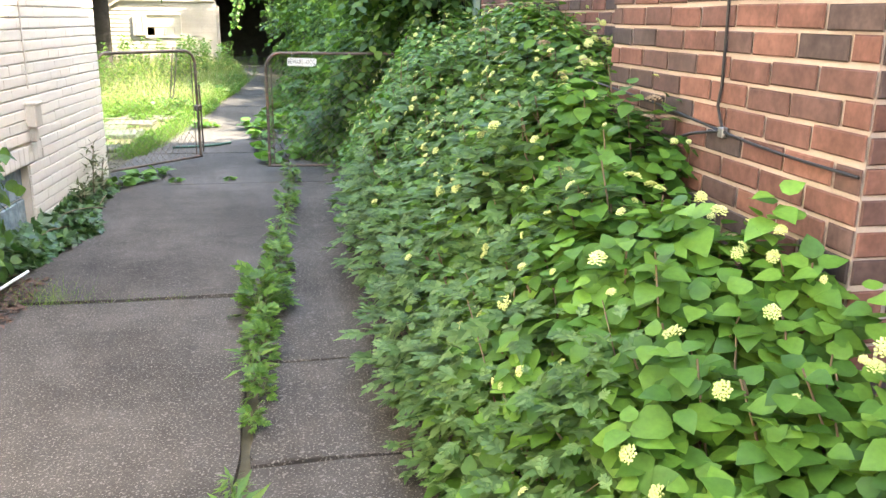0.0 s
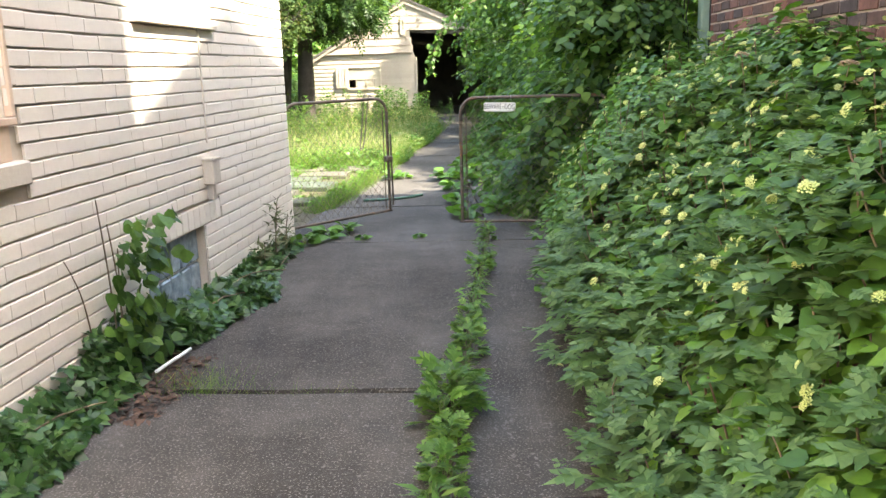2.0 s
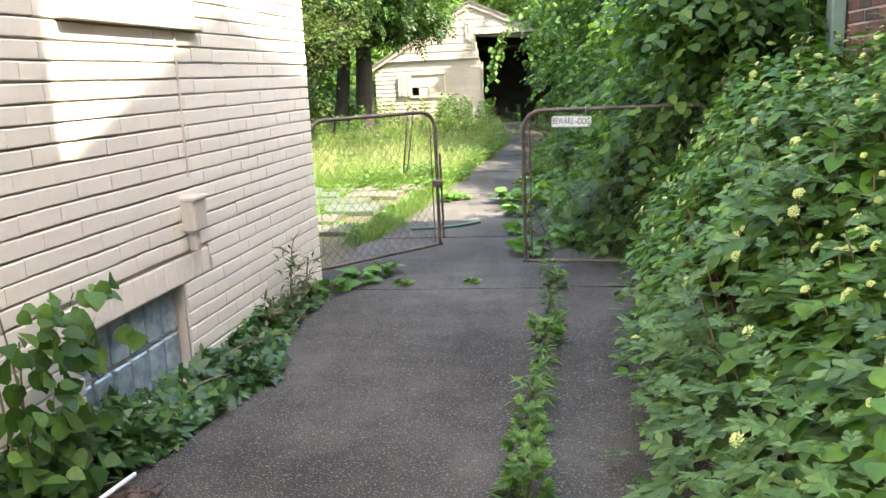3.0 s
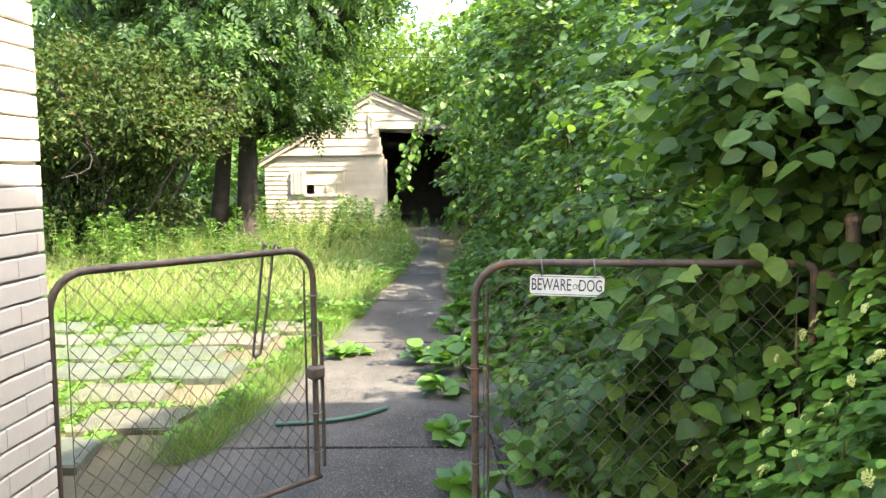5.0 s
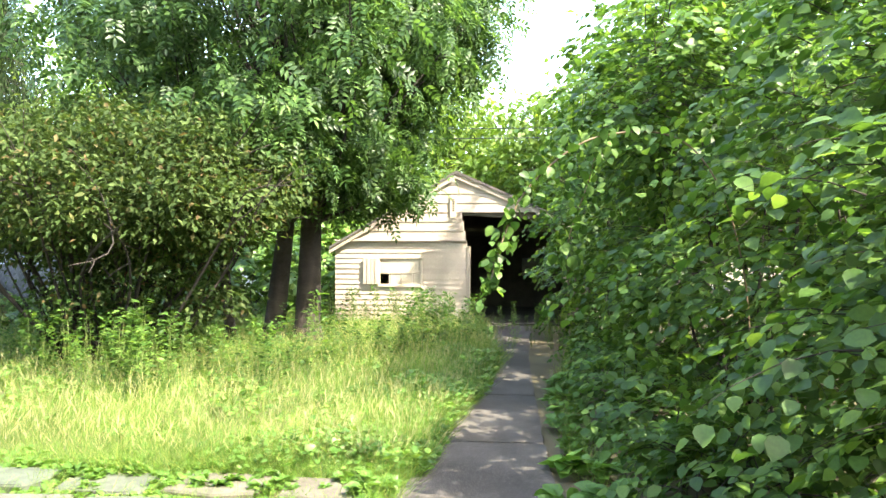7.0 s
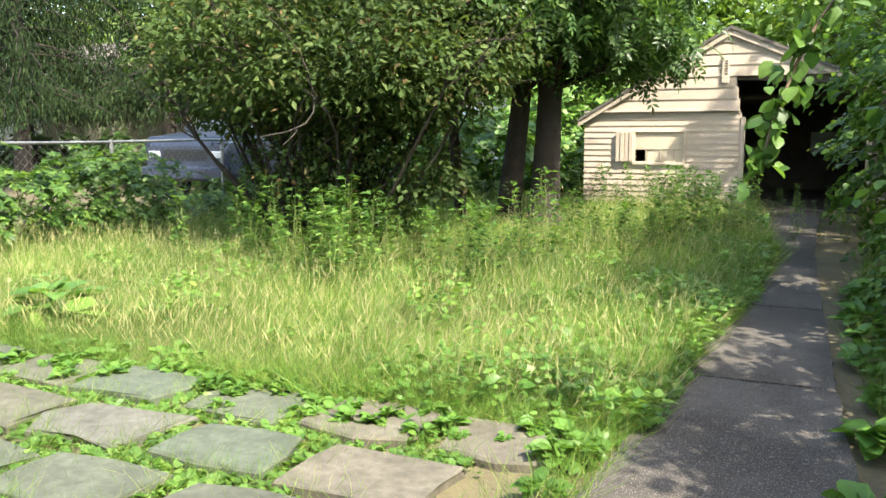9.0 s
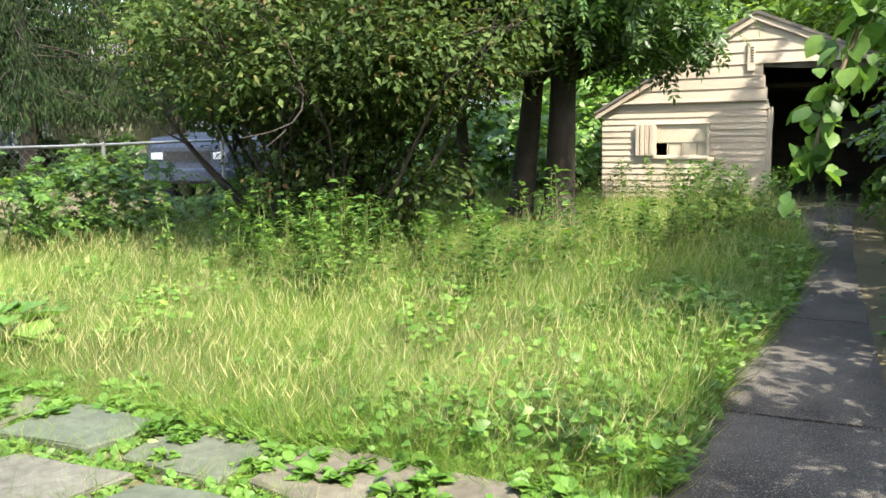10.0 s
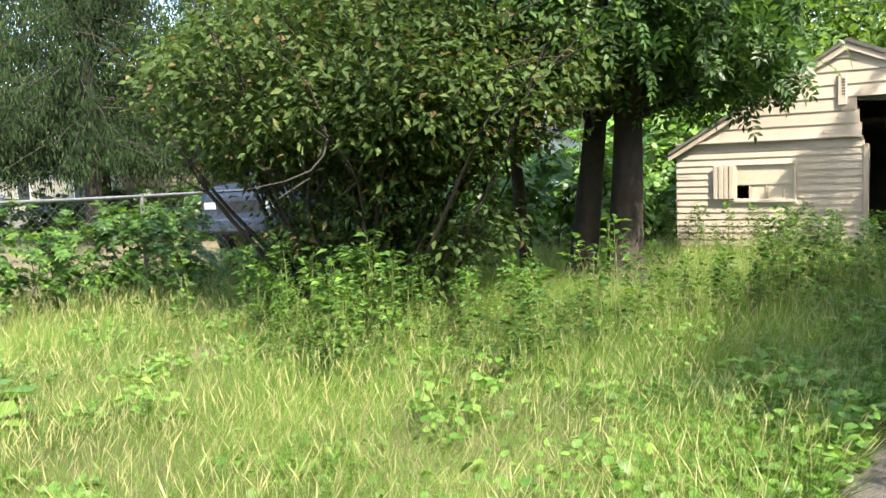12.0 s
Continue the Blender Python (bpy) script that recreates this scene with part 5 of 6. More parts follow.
# Blades: thin bent strips, from the root at the origin up +y before turning
BLADE = (np.array([(-0.5, 0, 0), (0.5, 0, 0), (-0.4, 0.5, 0.02), (0.4, 0.5, 0.02), (0, 1.0, -0.16)], float) * np.array([0.0088, 1, 1]), np.array([(0, 1, 3), (0, 3, 2), (2, 3, 4)]))
SEED_HEAD = (np.array([(-0.3, 0, 0), (0.3, 0, 0), (0, 0.86, 0.0), (-1.3, 0.9, 0.004), (1.3, 0.9, -0.004), (0, 1.1, -0.01), (0, 0.78, 0.0)], float) * np.array([0.0036, 1, 1]), np.array([(0, 1, 2), (6, 4, 5), (6, 5, 3)]))


def turf(name, label, at, height, rng, lean, material="grass", template=BLADE, parent=None):
    n = len(at)
    a = rng.uniform(0, 6.283, n)
    d = np.stack([np.cos(a) * lean * rng.random(n), np.sin(a) * lean * rng.random(n), np.ones(n)], 1) + np.array([0.12, 0.1, 0])
    up = np.stack([np.cos(a + 1), np.sin(a + 1), np.zeros(n)], 1)
    v, f = scatter(template, at, d, height, rng, 0.8, up)
    ob = put(name, mesh_np(name, v, f), material, parent)
    return tagged(ob, label, "grass", kind="stuff")


def driveway_left(y):
    return np.interp(y, EDGE_Y, EDGE_X)


rng = np.random.default_rng(700)
n = 300000
y = 12.75 + (24.6 - 12.75) * rng.random(n) ** 1.25
x = driveway_left(y) + 0.05 - rng.random(n) ** 1.1 * 10.0
z = np.zeros(n) - 0.03
keep = np.sin(x * 1.3) * np.sin(y * 1.7 + x) > -0.95
at = np.stack([x, y, z], 1)[keep]
tall = 0.2 + 0.02 * np.clip(at[:, 1] - 13, 0, 5) + 0.14 * (np.sin(at[:, 0] * 2.1 + 1) * np.sin(at[:, 1] * 1.6) * 0.5 + 0.5)
turf("lawn", "overgrown sunlit yard grass", at, tall * rng.uniform(0.3, 1.1, len(at)), rng, 1.9)
pick = rng.random(len(at)) < 0.12
turf("seed_grass", "pale dry seed heads standing in the grass", at[pick] + rng.normal(0, 0.03, (int(pick.sum()), 3)) * np.array([1, 1, 0]), rng.uniform(0.2, 0.42, int(pick.sum())), rng, 1.1, "seed", SEED_HEAD)

# Low leafy weeds and clover along the driveway and in patches of the grass
n = 9000
y = 12.9 + 10.5 * rng.random(n)
x = driveway_left(y) + 0.1 - np.abs(rng.normal(0, 0.55, n))
spots = rng.uniform((-7.5, 13.0), (-1.5, 17.5), (26, 2))
pick = rng.integers(0, 26, 4200)
x = np.concatenate([x, spots[pick, 0] + rng.normal(0, 0.2, 4200)])
y = np.concatenate([y, spots[pick, 1] + rng.normal(0, 0.2, 4200)])
keep = x < driveway_left(y) + 0.12
x, y = x[keep], y[keep]
a = rng.uniform(0, 6.283, len(x))
at = np.stack([x, y, 0.01 + 0.22 * rng.random(len(x)) * (0.6 + 0.4 * np.sin(x * 3 + y * 2))], 1)
leaves("lawn_weeds", OVAL, at, np.stack([np.cos(a), np.sin(a), rng.uniform(-0.1, 0.9, len(a))], 1), rng.uniform(0.03, 0.085, len(at)), "weed", None, rng, 0.4)
tagged(bpy.data.objects["lawn_weeds"], "low leafy green weeds along the edge of the grass", "weeds", kind="stuff")

# Tall leafy weeds in front of the shrub and the garage
wp = rng.random((225, 2))
for k, (a, b) in enumerate(wp):
    yy = 15.4 + 2.4 * b + 0.5 * math.sin(a * 9)
    xx = -7.2 + 5.8 * a
    yy += max(0, (xx + 3.2)) * 2.6
    plant("tall_weed", "tall leafy green weed standing in the grass", "weed", TALL[k % 4], (xx, min(yy, 24.6), -0.03), rng.uniform(0, 6.28), rng.choice([0.45, 0.6, 0.8, 1.0, 1.3]) * rng.uniform(0.85, 1.15), "tall weeds")
for k in range(22):
    plant("tall_weed", "leafy green weed growing on the driveway before the garage", "weed", TALL[k % 4], (-1.9 + 2.2 * rng.random(), 20.6 + 4.0 * rng.random(), 0), rng.uniform(0, 6.28), rng.uniform(0.4, 0.8), "tall weeds")
for k in range(34):
    plant("tall_weed", "tall leafy green weed against the garage wall", "weed", TALL[k % 4], (-5.0 + 3.3 * rng.random(), 24.1 + 0.7 * rng.random(), -0.03), rng.uniform(0, 6.28), rng.uniform(0.6, 1.3), "tall weeds")

# ---- flagstones ----
patio = thing("pavement", "old flagstone patio with weeds growing between the stones", "patio", kind="structure")
rng = np.random.default_rng(720)
gaps = []
for j in range(7):
    for i in range(10):
        w, h = 0.72, 0.56
        cx, cy = -1.75 - i * w + (0.3 if j % 2 else 0), 9.2 + j * h
        if cx > driveway_left(cy) - 0.36 or cy > 12.75:
            continue
        hw, hh = w / 2 - 0.06, h / 2 - 0.06
        pts = []
        for sx, sy in ((-1, -1), (0, -1.06), (1, -1), (1.05, 0), (1, 1), (0, 1.05), (-1, 1), (-1.05, 0)):
            corner = rng.uniform(0.92, 1.06) if sx and sy else 0.97
            pts.append((cx + sx * hw * corner + rng.normal(0, 0.025), cy + sy * hh * corner + rng.normal(0, 0.025)))
        slab("flagstone", pts, "", patio, top=0.01 + rng.uniform(-0.008, 0.012), thick=0.06, material="flag")
        gaps += [(cx - w / 2, cy + rng.uniform(-h / 2, h / 2)) for _ in range(6)] + [(cx + rng.uniform(-w / 2, w / 2), cy + h / 2) for _ in range(7)]
gaps = np.array(gaps)
m = 24
at = np.repeat(gaps, m, 0) + rng.normal(0, 0.06, (len(gaps) * m, 2))
at = np.concatenate([at, np.full((len(at), 1), -0.02)], 1)
a = rng.uniform(0, 6.283, len(at))
leaves("patio_weeds", OVAL, at, np.stack([np.cos(a), np.sin(a), rng.uniform(0.1, 1.1, len(a))], 1), rng.uniform(0.025, 0.062, len(at)), "weed", None, rng, 0.4)
tagged(bpy.data.objects["patio_weeds"], "low green weeds filling the joints of the patio", "weeds")
at = np.repeat(gaps, 40, 0) + rng.normal(0, 0.075, (len(gaps) * 40, 2))
fill = np.stack([rng.uniform(-8.5, -3.2, 9000), rng.uniform(8.2, 13.2, 9000)], 1)
at = np.concatenate([at, fill[(fill[:, 0] < -5.6) | (fill[:, 1] > 12.45)]])
turf("patio_grass", "grass tufts between the flagstones", np.concatenate([at, np.full((len(at), 1), -0.02)], 1), rng.uniform(0.05, 0.2, len(at)), rng, 1.5)

# ---- ivy along the cream wall ----
rng = np.random.default_rng(740)
iv = thing("ivy", "dark ivy creeping along the foot of the cream wall", "ivy", (LX, 5.0, 0))
n = 4600
y = rng.uniform(2.2, 7.4, n)
y = y + 0.12 * np.sin(y * 9)
wide = np.interp(y, [2.2, 4.0, 4.8, 6.0, 6.6, 7.4], [0.46, 0.22, 0.13, 0.36, 0.16, 0.12])
high = np.interp(y, [2.2, 4.2, 4.6, 4.9, 5.4, 6.2, 6.6, 7.4], [0.2, 0.14, 0.26, 0.3, 0.14, 0.09, 0.1, 0.06])
u = rng.random(n)
at = np.stack([u * wide + 0.02, y - 5.0, (1 - u) ** 1.2 * high * rng.random(n) ** 0.4 + 0.03], 1)
d = np.stack([rng.uniform(0.1, 1, n), rng.normal(0, 0.8, n), rng.normal(-0.3, 0.3, n)], 1)
leaves("foliage", IVY, at, d, rng.uniform(0.05, 0.11, n), "ivy", iv, rng, 0.4, up=np.tile(np.array([[0.5, 0, 0.8]]), (n, 1)) + rng.normal(0, 0.3, (n, 3)))
tubes("stems", [limb(rng, (0.05 + 0.2 * rng.random(), -2.4 + 0.55 * q, 0.02), (0.1 + 0.2 * rng.random(), -1.7 + 0.55 * q, 0.03), 0.005, 0.003, 6, 0.03, 0.08) for q in range(8)], "twig", iv, 4)
gv = thing("vine", "young grape vine climbing the cream wall by the cellar window", "vine", (LX + 0.05, 4.78, 0))
n = 190
h = rng.random(n)
at = np.stack([0.04 + rng.random(n) * 0.12, rng.normal(-0.06, 0.09, n) + 0.3 * (h > 0.55) * rng.random(n), 0.1 + h * 0.6], 1)
leaves("foliage", HEART, at, np.stack([rng.uniform(0.2, 1, n), rng.normal(0, 0.7, n), rng.normal(-0.4, 0.3, n)], 1), rng.uniform(0.045, 0.09, n), "vine", gv, rng, 0.4, up=np.tile(np.array([[0.9, 0, 0.5]]), (n, 1)))
tubes("stems", [limb(rng, (0.02, -0.1 + 0.03 * k, 0), (0.02, -0.16 + 0.07 * k, 0.82 - 0.12 * k), 0.005, 0.003, 8, 0, 0.04) for k in range(3)], "twig", gv, 5, "bare brown climbing stems")

# ---- side yard: chain-link fence, vines, car, houses ----
rng = np.random.default_rng(800)
fence = thing("fence", "grey chain-link fence along the side of the yard", "fence", (-9.9, 17, 0))
for y in np.arange(8.5, 30, 2.4):
    tubes("post", [[(Vector((0, y - 17, z)), 0.028) for z in (-0.05, 0.6, 1.3)]], "steel", fence, 8)
tubes("top_rail", [[(Vector((0, y - 17, 1.27 + 0.01 * math.sin(y))), 0.021) for y in np.arange(8.5, 30, 0.8)]], "steel", fence, 8, "bare galvanised top rail")
wires = []
for c in range(0, 330):
    y0 = -8.4 + c * 0.0615
    wires.append([(Vector((0, y0 + (0.0615 if (q + c) % 2 else 0), 0.04 + q * 0.0615)), 0.002) for q in range(21)])
tubes("wire_mesh", wires, "steel", fence, 3, "woven wire mesh")

FENCE_VINE = [((-9.6, 13.5, 0.5), (0.7, 1.6, 0.7)), ((-9.5, 15.8, 0.5), (0.75, 1.4, 0.7)), ((-9.4, 17.7, 0.5), (0.8, 1.0, 0.7)), ((-9.6, 20.6, 0.22), (0.6, 1.2, 0.4)), ((-9.3, 11.0, 0.5), (0.8, 1.5, 0.7))]
for k, (c, r) in enumerate(FENCE_VINE):
    thicket("fence_vine", "tangle of light green vines over the chain-link fence", (c[0], c[1]), 26, [(c, r, 170)], IVY, 0.11, "vine", 810 + k, 18, 0.15, 0.3, 0.012)
for k, (x, y, w, h) in enumerate([(-8.4, 21.5, 1.0, 0.8), (-8.2, 23.5, 1.3, 1.6), (-6.6, 24.8, 1.1, 1.7), (-7.4, 28, 2.0, 2.4), (-5.6, 27.5, 1.3, 2.6), (-10.8, 29, 1.8, 2.2)]):
    thicket("bush", "light green undergrowth behind the trees", (x, y), 20, [((x, y, h * 0.5), (w, w * 0.8, h * 0.55), 150)], OVAL, 0.16, "weed", 830 + k, 15, 0.22)


def wheel(parent, x, y, r=0.36, w=0.24):
    h = thing("wheel", "", "")
    for key in ("label", "category"):
        if key in h:
            del h[key]
    h.parent, h.location = parent, (x, y, r)
    ring = [(math.cos(a), math.sin(a)) for a in np.linspace(0, 2 * math.pi, 25)[:-1]]
    part("tyre", prism([(c * r, s * r) for c, s in ring], (-w / 2, w / 2), "x"), "tyre", h)
    part("rim", prism([(c * r * 0.62, s * r * 0.62) for c, s in ring], (-w / 2 - 0.008, w / 2 + 0.008), "x"), "chrome", h)


car = thing("car", "dark blue-black sport utility vehicle parked behind the fence", "car", (-12.3, 24.3, -0.02))
car.rotation_euler, car.scale = (0, 0, radians(8)), (1.08, 1.08, 1.12)


def car_body():
    bm = bmesh.new()
    secs = [(-2.25, 0.5, 1.04, 0.80), (-2.18, 0.42, 1.2, 0.88), (-1.2, 0.36, 1.27, 0.92), (-0.75, 0.34, 1.3, 0.93), (1.9, 0.36, 1.3, 0.93), (2.25, 0.45, 1.22, 0.86)]
    rings = []
    for y, z0, z1, w in secs:
        rings.append([bm.verts.new(p) for p in ((-w * 0.92, y, z0), (w * 0.92, y, z0), (w, y, z0 + 0.15), (w, y, z1 - 0.12), (w * 0.9, y, z1), (-w * 0.9, y, z1), (-w, y, z1 - 0.12), (-w, y, z0 + 0.15))])
    for a, b in zip(rings[:-1], rings[1:]):
        for k in range(8):
            bm.faces.new((a[k], a[(k + 1) % 8], b[(k + 1) % 8], b[k]))
    bm.faces.new(rings[0][::-1])
    bm.faces.new(rings[-1])
    return bm


def cabin(inset, lo, hi):
    bm = bmesh.new()
    a = [bm.verts.new(p) for p in ((-0.84 + inset, -0.85 + inset, lo), (0.84 - inset, -0.85 + inset, lo), (0.84 - inset, 2.1 - inset, lo), (-0.84 + inset, 2.1 - inset, lo))]
    b = [bm.verts.new(p) for p in ((-0.68 + inset, -0.15, hi), (0.68 - inset, -0.15, hi), (0.68 - inset, 1.85 - inset, hi), (-0.68 + inset, 1.85 - inset, hi))]
    bm.faces.new(a[::-1])
    bm.faces.new(b)
    for k in range(4):
        bm.faces.new((a[k], a[(k + 1) % 4], b[(k + 1) % 4], b[k]))
    return bm


part("body", car_body(), "car", car)
part("cabin", cabin(0.0, 1.29, 1.84), "car_glass", car, "dark glazed cabin")
part("roof", boxes([((-0.7, -0.18, 1.83), (0.7, 1.88, 1.91))], 0.03), "car", car)
for s in (-1, 1):
    part("headlight", boxes([((s * 0.64 - 0.12, -2.27, 0.83), (s * 0.64 + 0.12, -2.17, 0.95))], 0.01), "lamp_glass", car)
    part("pillar", boxes([((s * 0.78 - 0.03, -0.72, 1.3), (s * 0.78 + 0.03, -0.66, 1.36))], 0.01), "car", car)
    part("mirror", boxes([((s * 1.02 - 0.09, -0.6, 1.3), (s * 1.02 + 0.09, -0.5, 1.44))], 0.02), "car", car)
    for y in (-1.4, 1.4):
        wheel(car, s * 0.82, y)
part("grille", boxes([((-0.46, -2.275, 0.82 + 0.045 * k), (0.46, -2.24, 0.84 + 0.045 * k)) for k in range(4)]), "tyre", car)
part("bumper", boxes([((-0.88, -2.36, 0.45), (0.88, -2.2, 0.68))], 0.03), "car", car)
part("windscreen", prism([(-0.66, 0), (0.66, 0), (0.6, 0.52), (-0.6, 0.52)], (-0.01, 0.0), "y"), "car_glass", car).matrix_basis = pose(0, -0.82, 1.31, -53)


def house(name, label, x0, x1, y0, y1, wall, eave, ridge, axis="x", siding="house_far"):
    """A far house: walls, pitched roof, a door and windows."""
    h = thing(name, label, "house", ((x0 + x1) / 2, y0, 0))
    w, d = (x1 - x0) / 2, y1 - y0
    part("wall", boxes([((-w, 0, -0.05), (w, d, eave))]), siding, h)
    for k in range(int(eave / 0.2)):
        part("clapboard", boxes([((-w - 0.01, -0.02, k * 0.2), (w + 0.01, -0.004, k * 0.2 + 0.18))]), siding, h)
    if axis == "x":
        part("roof", prism([(-0.4, eave), (d / 2, ridge), (d + 0.4, eave), (d + 0.4, eave + 0.15), (d / 2, ridge + 0.15), (-0.4, eave + 0.15)], (-w - 0.3, w + 0.3), "x"), "shingle", h)
        for s in (-1, 1):
            part("gable", prism([(0, eave), (d, eave), (d / 2, ridge)], (s * (w - 0.05) - 0.05, s * (w - 0.05) + 0.05), "x"), siding, h)
    else:
        part("roof", prism([(-w - 0.4, eave), (0, ridge), (w + 0.4, eave), (w + 0.4, eave + 0.15), (0, ridge + 0.15), (-w - 0.4, eave + 0.15)], (-0.3, d + 0.3), "y"), "shingle", h)
        part("gable", prism([(-w, eave), (w, eave), (0, ridge)], (0, 0.1), "y"), siding, h)
    for x in wall:
        win = part("window", boxes([((x - 0.45, -0.05, 0.95), (x + 0.45, -0.021, 2.0))], 0.01), "white", h)
        part("pane", boxes([((x - 0.37, -0.06, 1.03), (x + 0.37, -0.052, 1.92))]), "black", win)
    return h


house("house", "pale yellow house beyond the side fence", -33, -24, 29.5, 36, (-2.5, 1.0), 2.7, 4.6)
house("shed", "low pale garage beyond the side fence", -22.2, -19.6, 27.2, 32, (), 2.3, 3.3, "y", "house_far")
house("house", "white-sided house half hidden beyond the thicket", 8.2, 16, 20.5, 28, (-2.0, 1.5), 3.0, 5.4, "x", "house_white")
house("house", "white house glimpsed behind the yard trees", -12.5, -8.0, 36, 42, (1.0,), 2.6, 4.4, "x", "house_white")
house("house", "house across the street behind the start of the driveway", -14, 12, -40, -30, (), 6.0, 9.0, "x", "red_brown")

# Dense far greenery that closes the view between the trees
for k in range(15):
    x = -34 + k * 4.6
    y = 47 + 3 * math.sin(k * 1.7)
    far_tree(x, y, 9 + 2.2 * math.sin(k * 2.3), 4.2, 860 + k, n=200)
for k in range(9):
    x, y = -24 + 0.6 * k, 14 + k * 2.4 + (14 if k > 2 else 0)
    far_tree(x - 6 - (12 if k > 4 else 0), y, 8, 3.4, 880 + k, n=150)
for k in range(6):
    far_tree(14 + 2.0 * k, 8 + 5.0 * k, 9.5, 3.4, 890 + k, n=150)
for k in range(7):
    far_tree(-18 + 6.2 * k, -24, 8, 3.2, 895 + k, n=60)
for k in range(8):
    x = -26 + k * 2.6
    thicket("far_bush", "low dark green bushes past the side fence", (x, 26.5 + 0.8 * math.sin(k * 2)), 10, [((x, 26.5 + 0.8 * math.sin(k * 2), 0.4), (1.8, 1.0, 0.8 if x < -15 else 1.2), 150)], OVAL, 0.2, "tree", 905 + k, 15, 0.25)

# Power lines over the garage
tagged(tubes("power_line", [[(Vector((-30 + q * 3, 34 + 0.05 * q, 5.3 + 0.004 * (q - 10) ** 2 + o)), 0.012) for q in range(22)] for o in (0,)], "cable", None, 4), "thin black overhead power line behind the garage", "power line")
tagged(tubes("power_line", [[(Vector((-30 + q * 3, 34.2 + 0.05 * q, 5.65 + 0.004 * (q - 10) ** 2)), 0.012) for q in range(22)]], "cable", None, 4), "thin black overhead power line behind the garage", "power line")

# ---- small things on the ground ----
rng = np.random.default_rng(950)
tagged(tubes("garden_hose", [smooth_path([(-1.32, 9.62, 0.014), (-1.1, 9.66, 0.014), (-0.9, 9.74, 0.016), (-0.73, 9.92, 0.015)], 0.013)], "hose", None, 8), "short dark green garden hose on the asphalt", "hose")
tagged(tubes("white_pipe", [[(Vector((-1.49 - 0.05 * q, 4.96 - 0.3 * q, 0.04)), 0.008) for q in (0, 0.25, 0.5, 0.75, 1)]], "white", None, 10), "short white plastic pipe lying by the ivy", "pipe")
n = 500
at = np.stack([LX + 0.1 + 0.28 * rng.random(n), 4.2 + 0.75 * rng.random(n), np.full(n, 0.012)], 1)
d = rng.normal(size=(n, 3)) * np.array([1, 1, 0.15])
leaves("leaf_litter", SIMPLE, at, d, rng.uniform(0.02, 0.055, n), "litter", None, rng, 0.3)
tagged(bpy.data.objects["leaf_litter"], "brown dead leaves and soil at the foot of the wall", "leaf litter")
# grass in the cross cracks
at = np.stack([rng.uniform(-1.5, -0.62, 420), 4.51 + rng.normal(0, 0.02, 420), np.full(420, -0.02)], 1)
at[:200, 0] = rng.normal(-1.28, 0.09, 200)
at[:200, 1] += rng.normal(0.02, 0.05, 200)
turf("crack_grass", "short grass in the cross crack of the driveway", at, np.where(np.arange(420) < 200, rng.uniform(0.06, 0.2, 420), rng.uniform(0.03, 0.09, 420)), rng, 1.4)
at = np.stack([rng.uniform(-1.55, -0.2, 160), 7.57 + rng.normal(0, 0.02, 160), np.full(160, -0.02)], 1)
turf("crack_grass", "sparse grass in the cross crack by the gate", at, rng.uniform(0.02, 0.06, 160), rng, 1.4)
# grass along both sides of the driveway behind the gate
n = 9000
y = 9.1 + 15.4 * rng.random(n) ** 1.5
at = np.stack([np.interp(y, EDGE_Y, EDGE_X) - np.abs(rng.normal(0, 0.15, n)) + 0.05, y, np.full(n, -0.03)], 1)
turf("verge_grass", "grass hanging over the edge of the driveway", at, rng.uniform(0.08, 0.32, n), rng, 1.5)
n = 5200
y = rng.uniform(8.1, 24.5, n)
at = np.stack([np.interp(y, [8, 9, 12.4, 14, 16, 25], [0.3, 0.05, -0.15, -0.3, -0.35, 0.3]) + np.abs(rng.normal(0, 0.12, n)), y, np.full(n, -0.03)], 1)
turf("verge_grass", "grass and weeds under the thicket at the driveway edge", at, rng.uniform(0.06, 0.3, n), rng, 1.5)
for k in range(26):
    y = 8.4 + 9 * rng.random()
    plant("weed", "low broad-leaved weed by the driveway", "weed", BROAD[k % 3], (float(np.interp(y, [8, 9, 12.4, 14, 16, 25], [0.35, 0.08, -0.12, -0.28, -0.33, 0.3])) + 0.1 * rng.random(), y, 0), rng.uniform(0, 6.28), rng.uniform(0.6, 1.3), "weeds by the driveway")
for k in range(30):
    y = 9.4 + 3.6 * rng.random()
    plant("weed", "low broad-leaved weed by the patio", "weed", BROAD[k % 3], (float(np.interp(y, EDGE_Y, EDGE_X)) - 0.1 - 0.15 * rng.random(), y, 0), rng.uniform(0, 6.28), rng.uniform(0.35, 0.8), "weeds by the patio")
for k in range(110):
    plant("weed", "leafy weed where the patio meets the lawn", "weed", BROAD[k % 3], (-1.5 - 4.2 * rng.random(), 12.8 + rng.normal(0, 0.2), 0.0), rng.uniform(0, 6.28), rng.uniform(0.3, 0.62), "weeds at the lawn edge")
for k in range(5):
    yy = 9.6 + 2.3 * k
    thicket("undergrowth", "low leafy undergrowth spilling onto the driveway edge", (0.4, yy), 16, [((0.56 - 0.12 * (k > 1), yy, 0.28), (0.42, 1.25, 0.34), 120)], OVAL, 0.085, "vine", 970 + k, 16, 0.13, 0.3, 0.008)
# rhubarb-like plant left of the patio
plant("leafy_plant", "large light green broad-leaved plant at the patio edge", "plant", weed_mesh(960, 36, 0.35, 0.28, HEART, 0.26, "weed"), (-5.6, 13.4, -0.03), 0.4, 1.0, "")
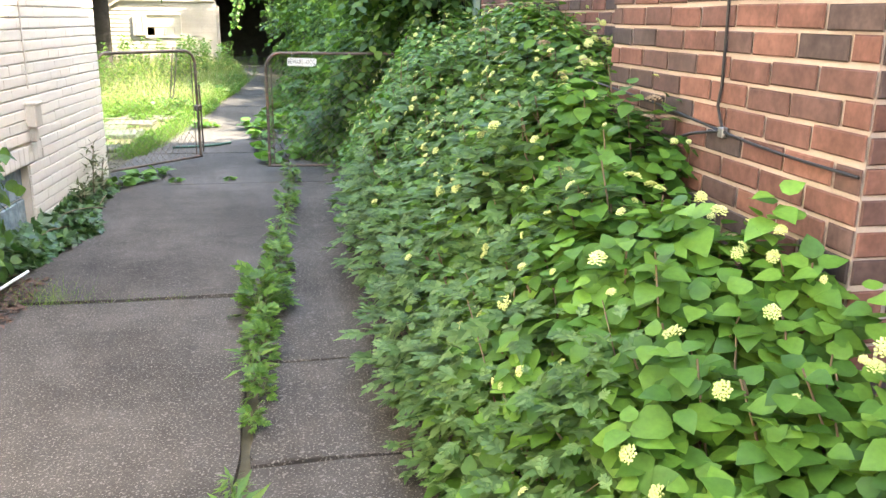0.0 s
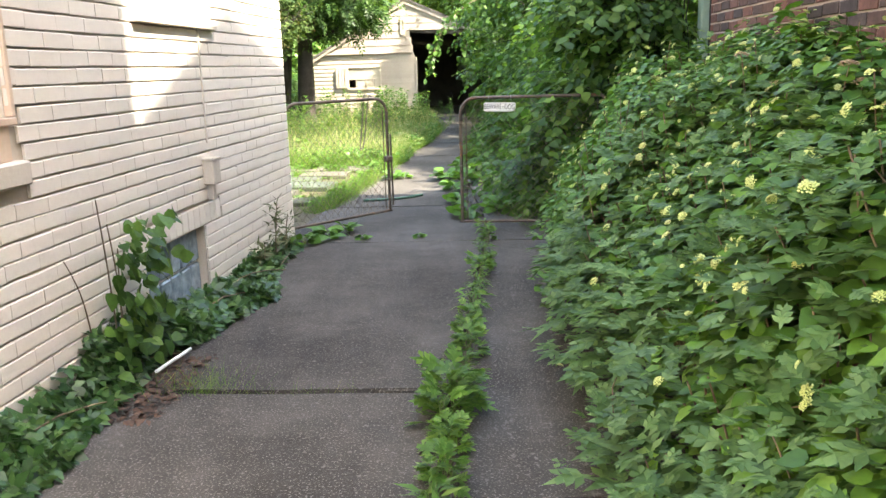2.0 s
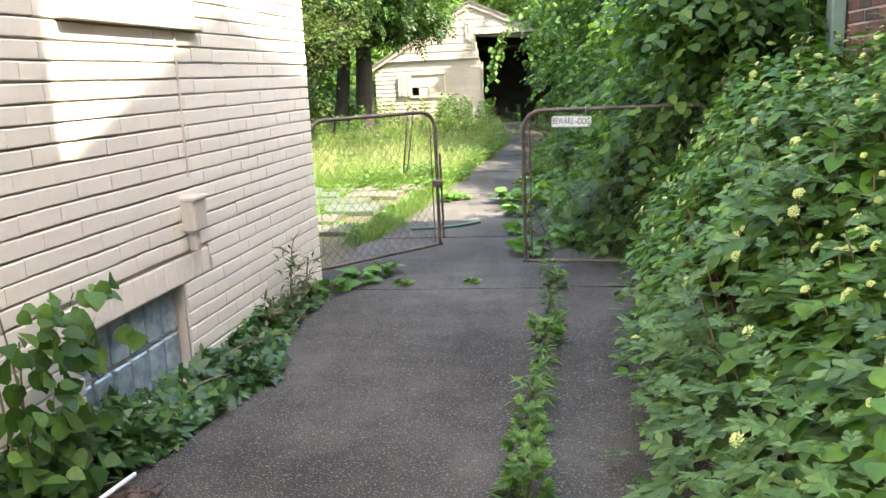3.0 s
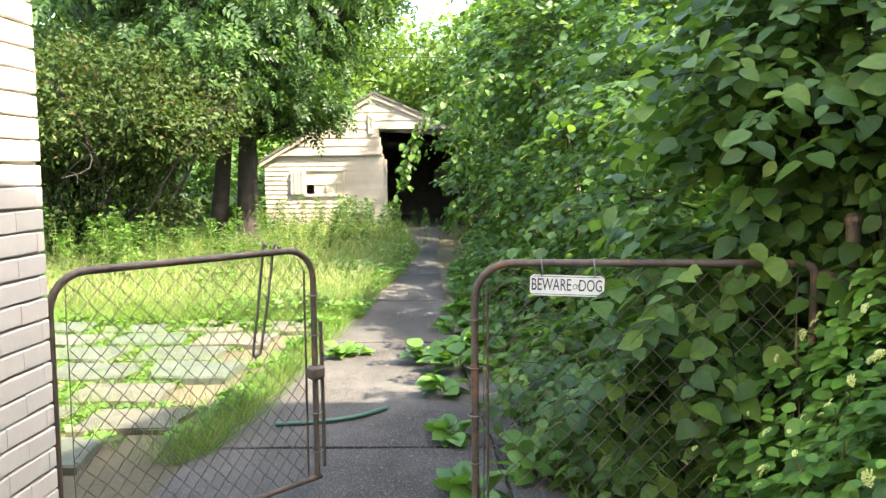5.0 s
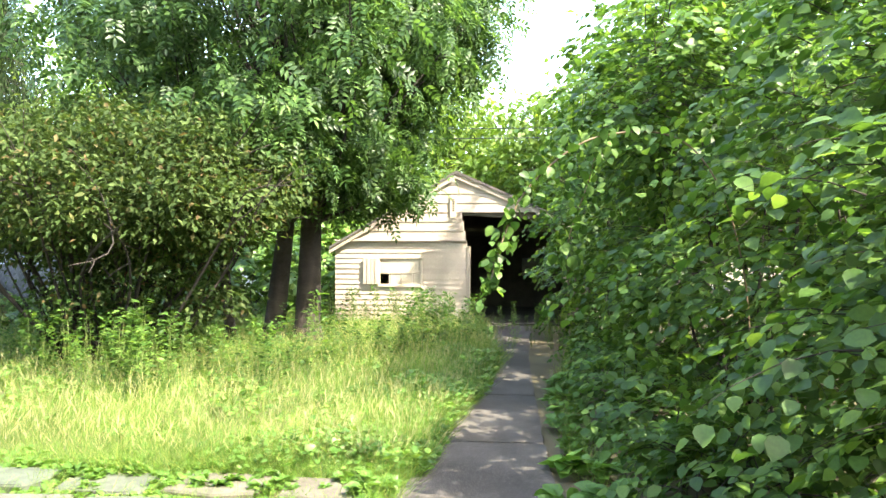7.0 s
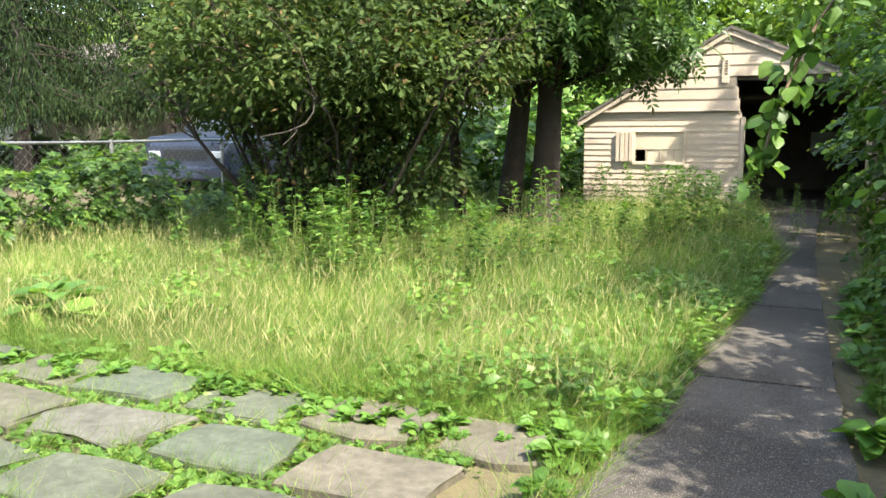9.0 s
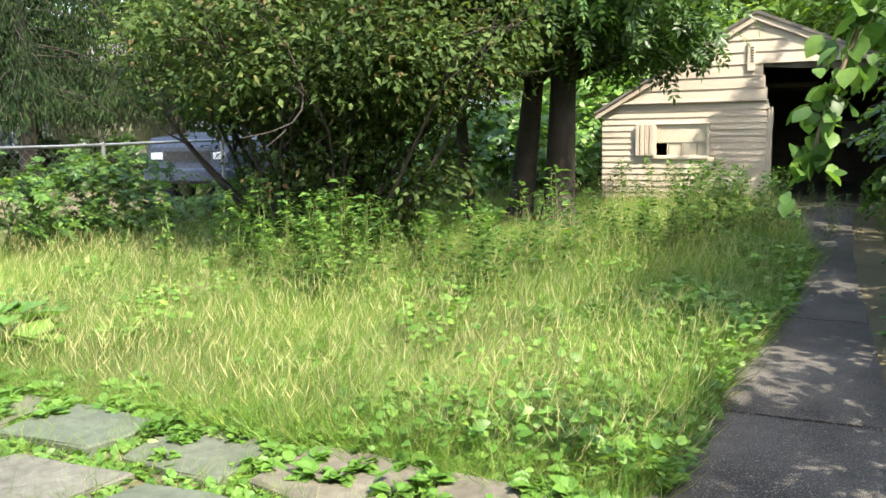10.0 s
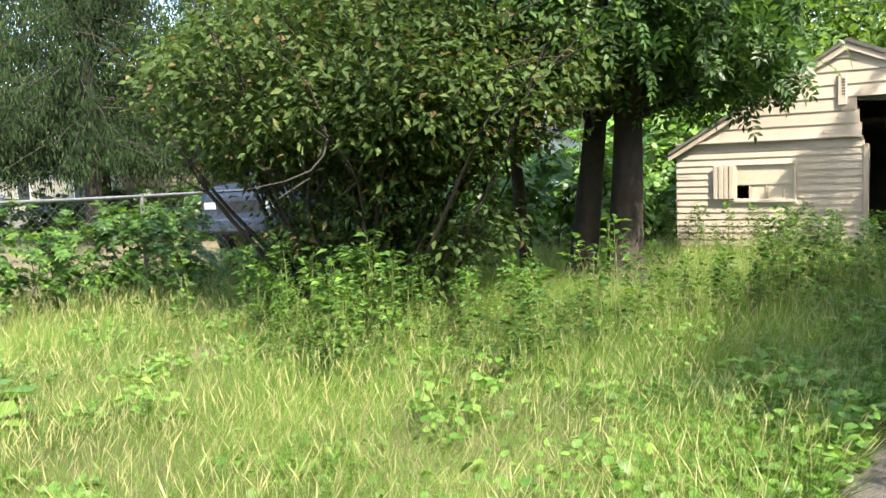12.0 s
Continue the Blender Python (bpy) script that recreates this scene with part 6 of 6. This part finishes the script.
# dusty dead weeds against the cream wall
for y, h in ((6.95, 0.42), (6.62, 0.2), (7.2, 0.3)):
    n = 60
    t = thing("dry_weed", "dusty grey-green weed standing against the cream wall", "weed", (LX + 0.1, y, 0), "weeds by the wall")
    q = rng.random(n)
    leaves("leaves", NARROW, np.stack([rng.normal(0, 0.03, n), rng.normal(0, 0.05, n), q * h], 1), rng.normal(size=(n, 3)) * 0.6 + np.array([0, 0, 0.5]), rng.uniform(0.05, 0.12, n), "dusty", t, rng)
    tubes("stem", [limb(rng, (0, 0, -0.02), (0.02, 0.02, h), 0.008, 0.003, 5)], "twig", t, 5)
tagged(tubes("dead_vine", [limb(rng, (LX + 0.02, 4.55, 0.25), (LX + 0.015, 4.42, 0.6), 0.004, 0.002, 7, 0, 0.05)], "twig", None, 5), "thin dead vine stem clinging to the cream wall", "vine")
for k in range(4):
    plant("weed", "green weed at the corner of the cream house", "weed", BROAD[k % 3], (LX + 0.15 + 0.12 * k, 7.35 + 0.2 * k, 0), k, 0.9, "weeds by the wall")
# dry flower stalks over the hedge
for k in range(9):
    y = 3.0 + 0.25 * k * (0.7 if k % 2 else 1.0)
    x = 0.95 + 0.2 * rng.random()
    z = float(hedge_z(np.array(x), np.array(y)))
    t = thing("dry_stalk", "dry brown hydrangea stalk with a dead flower head", "dead stalk", (x, y, 0), "dry stalks")
    p = limb(rng, (0, 0, 0), (rng.normal(0, 0.08), rng.normal(0, 0.1), z + rng.uniform(0.02, 0.16)), 0.004, 0.002, 6, 0, 0.05)
    tubes("stem", [p], "twig", t, 4)
    ob = part("flower_head", FLOWER[k % 3].copy(), None, t)
    ob.data.materials[0] = M["dead_flower"]
    ob.location, ob.scale = p[-1][0], (0.03, 0.03, 0.025)

# ---- bricks ----
lay_bricks(wall_r, RX, -1, (3.4, 7.7), (-0.014, 4.9), R_HOLES + [(5.50, 6.60, 1.745, 1.83)], (3.4, 6.5, 0.95, 1.8), 0.2, 0.0115, 0.003, "brick", 71)
lay_bricks(chimney, NX, -1, (1.90, 3.39), (-0.014, 3.6), [], (1.9, 3.35, 0.4, 2.5), 0.2, 0.0115, 0.003, "brick", 72)
lay_bricks(chimney, 1.90, -1, (NX, RX), (-0.014, 3.6), [], None, 0.2, 0.0115, 0.003, "brick", 73, along="x")
lay_bricks(chimney, 3.39, 1, (NX, RX), (-0.014, 3.6), [], None, 0.2, 0.0115, 0.003, "brick", 74, along="x")
L_CUT = L_HOLES + [(3.2, 4.24, 0.93, 1.19), (5.24, 6.26, 1.57, 1.8), (5.02, 6.18, 0.46, 0.59), (2.6, 3.9, -0.1, 0.2)]
lay_bricks(wall_l, LX, 1, (-1.0, WE), (-0.02, 4.2), L_CUT, (4.2, WE, 0.3, 1.3), 0.215, 0.007, 0.012, "cream", 75, wobble=0.0012, head=0.004, ends=0.0004)
for nm in WEST:
    ob = bpy.data.objects[nm]
    ob.matrix_basis = WEST_TURN @ ob.matrix_basis
for ob in [o for o in scene.collection.objects if o.parent is None and o.name.split(".")[0] in ("ivy", "vine", "dry_weed", "dead_vine")]:
    ob.matrix_basis = WEST_TURN @ ob.matrix_basis
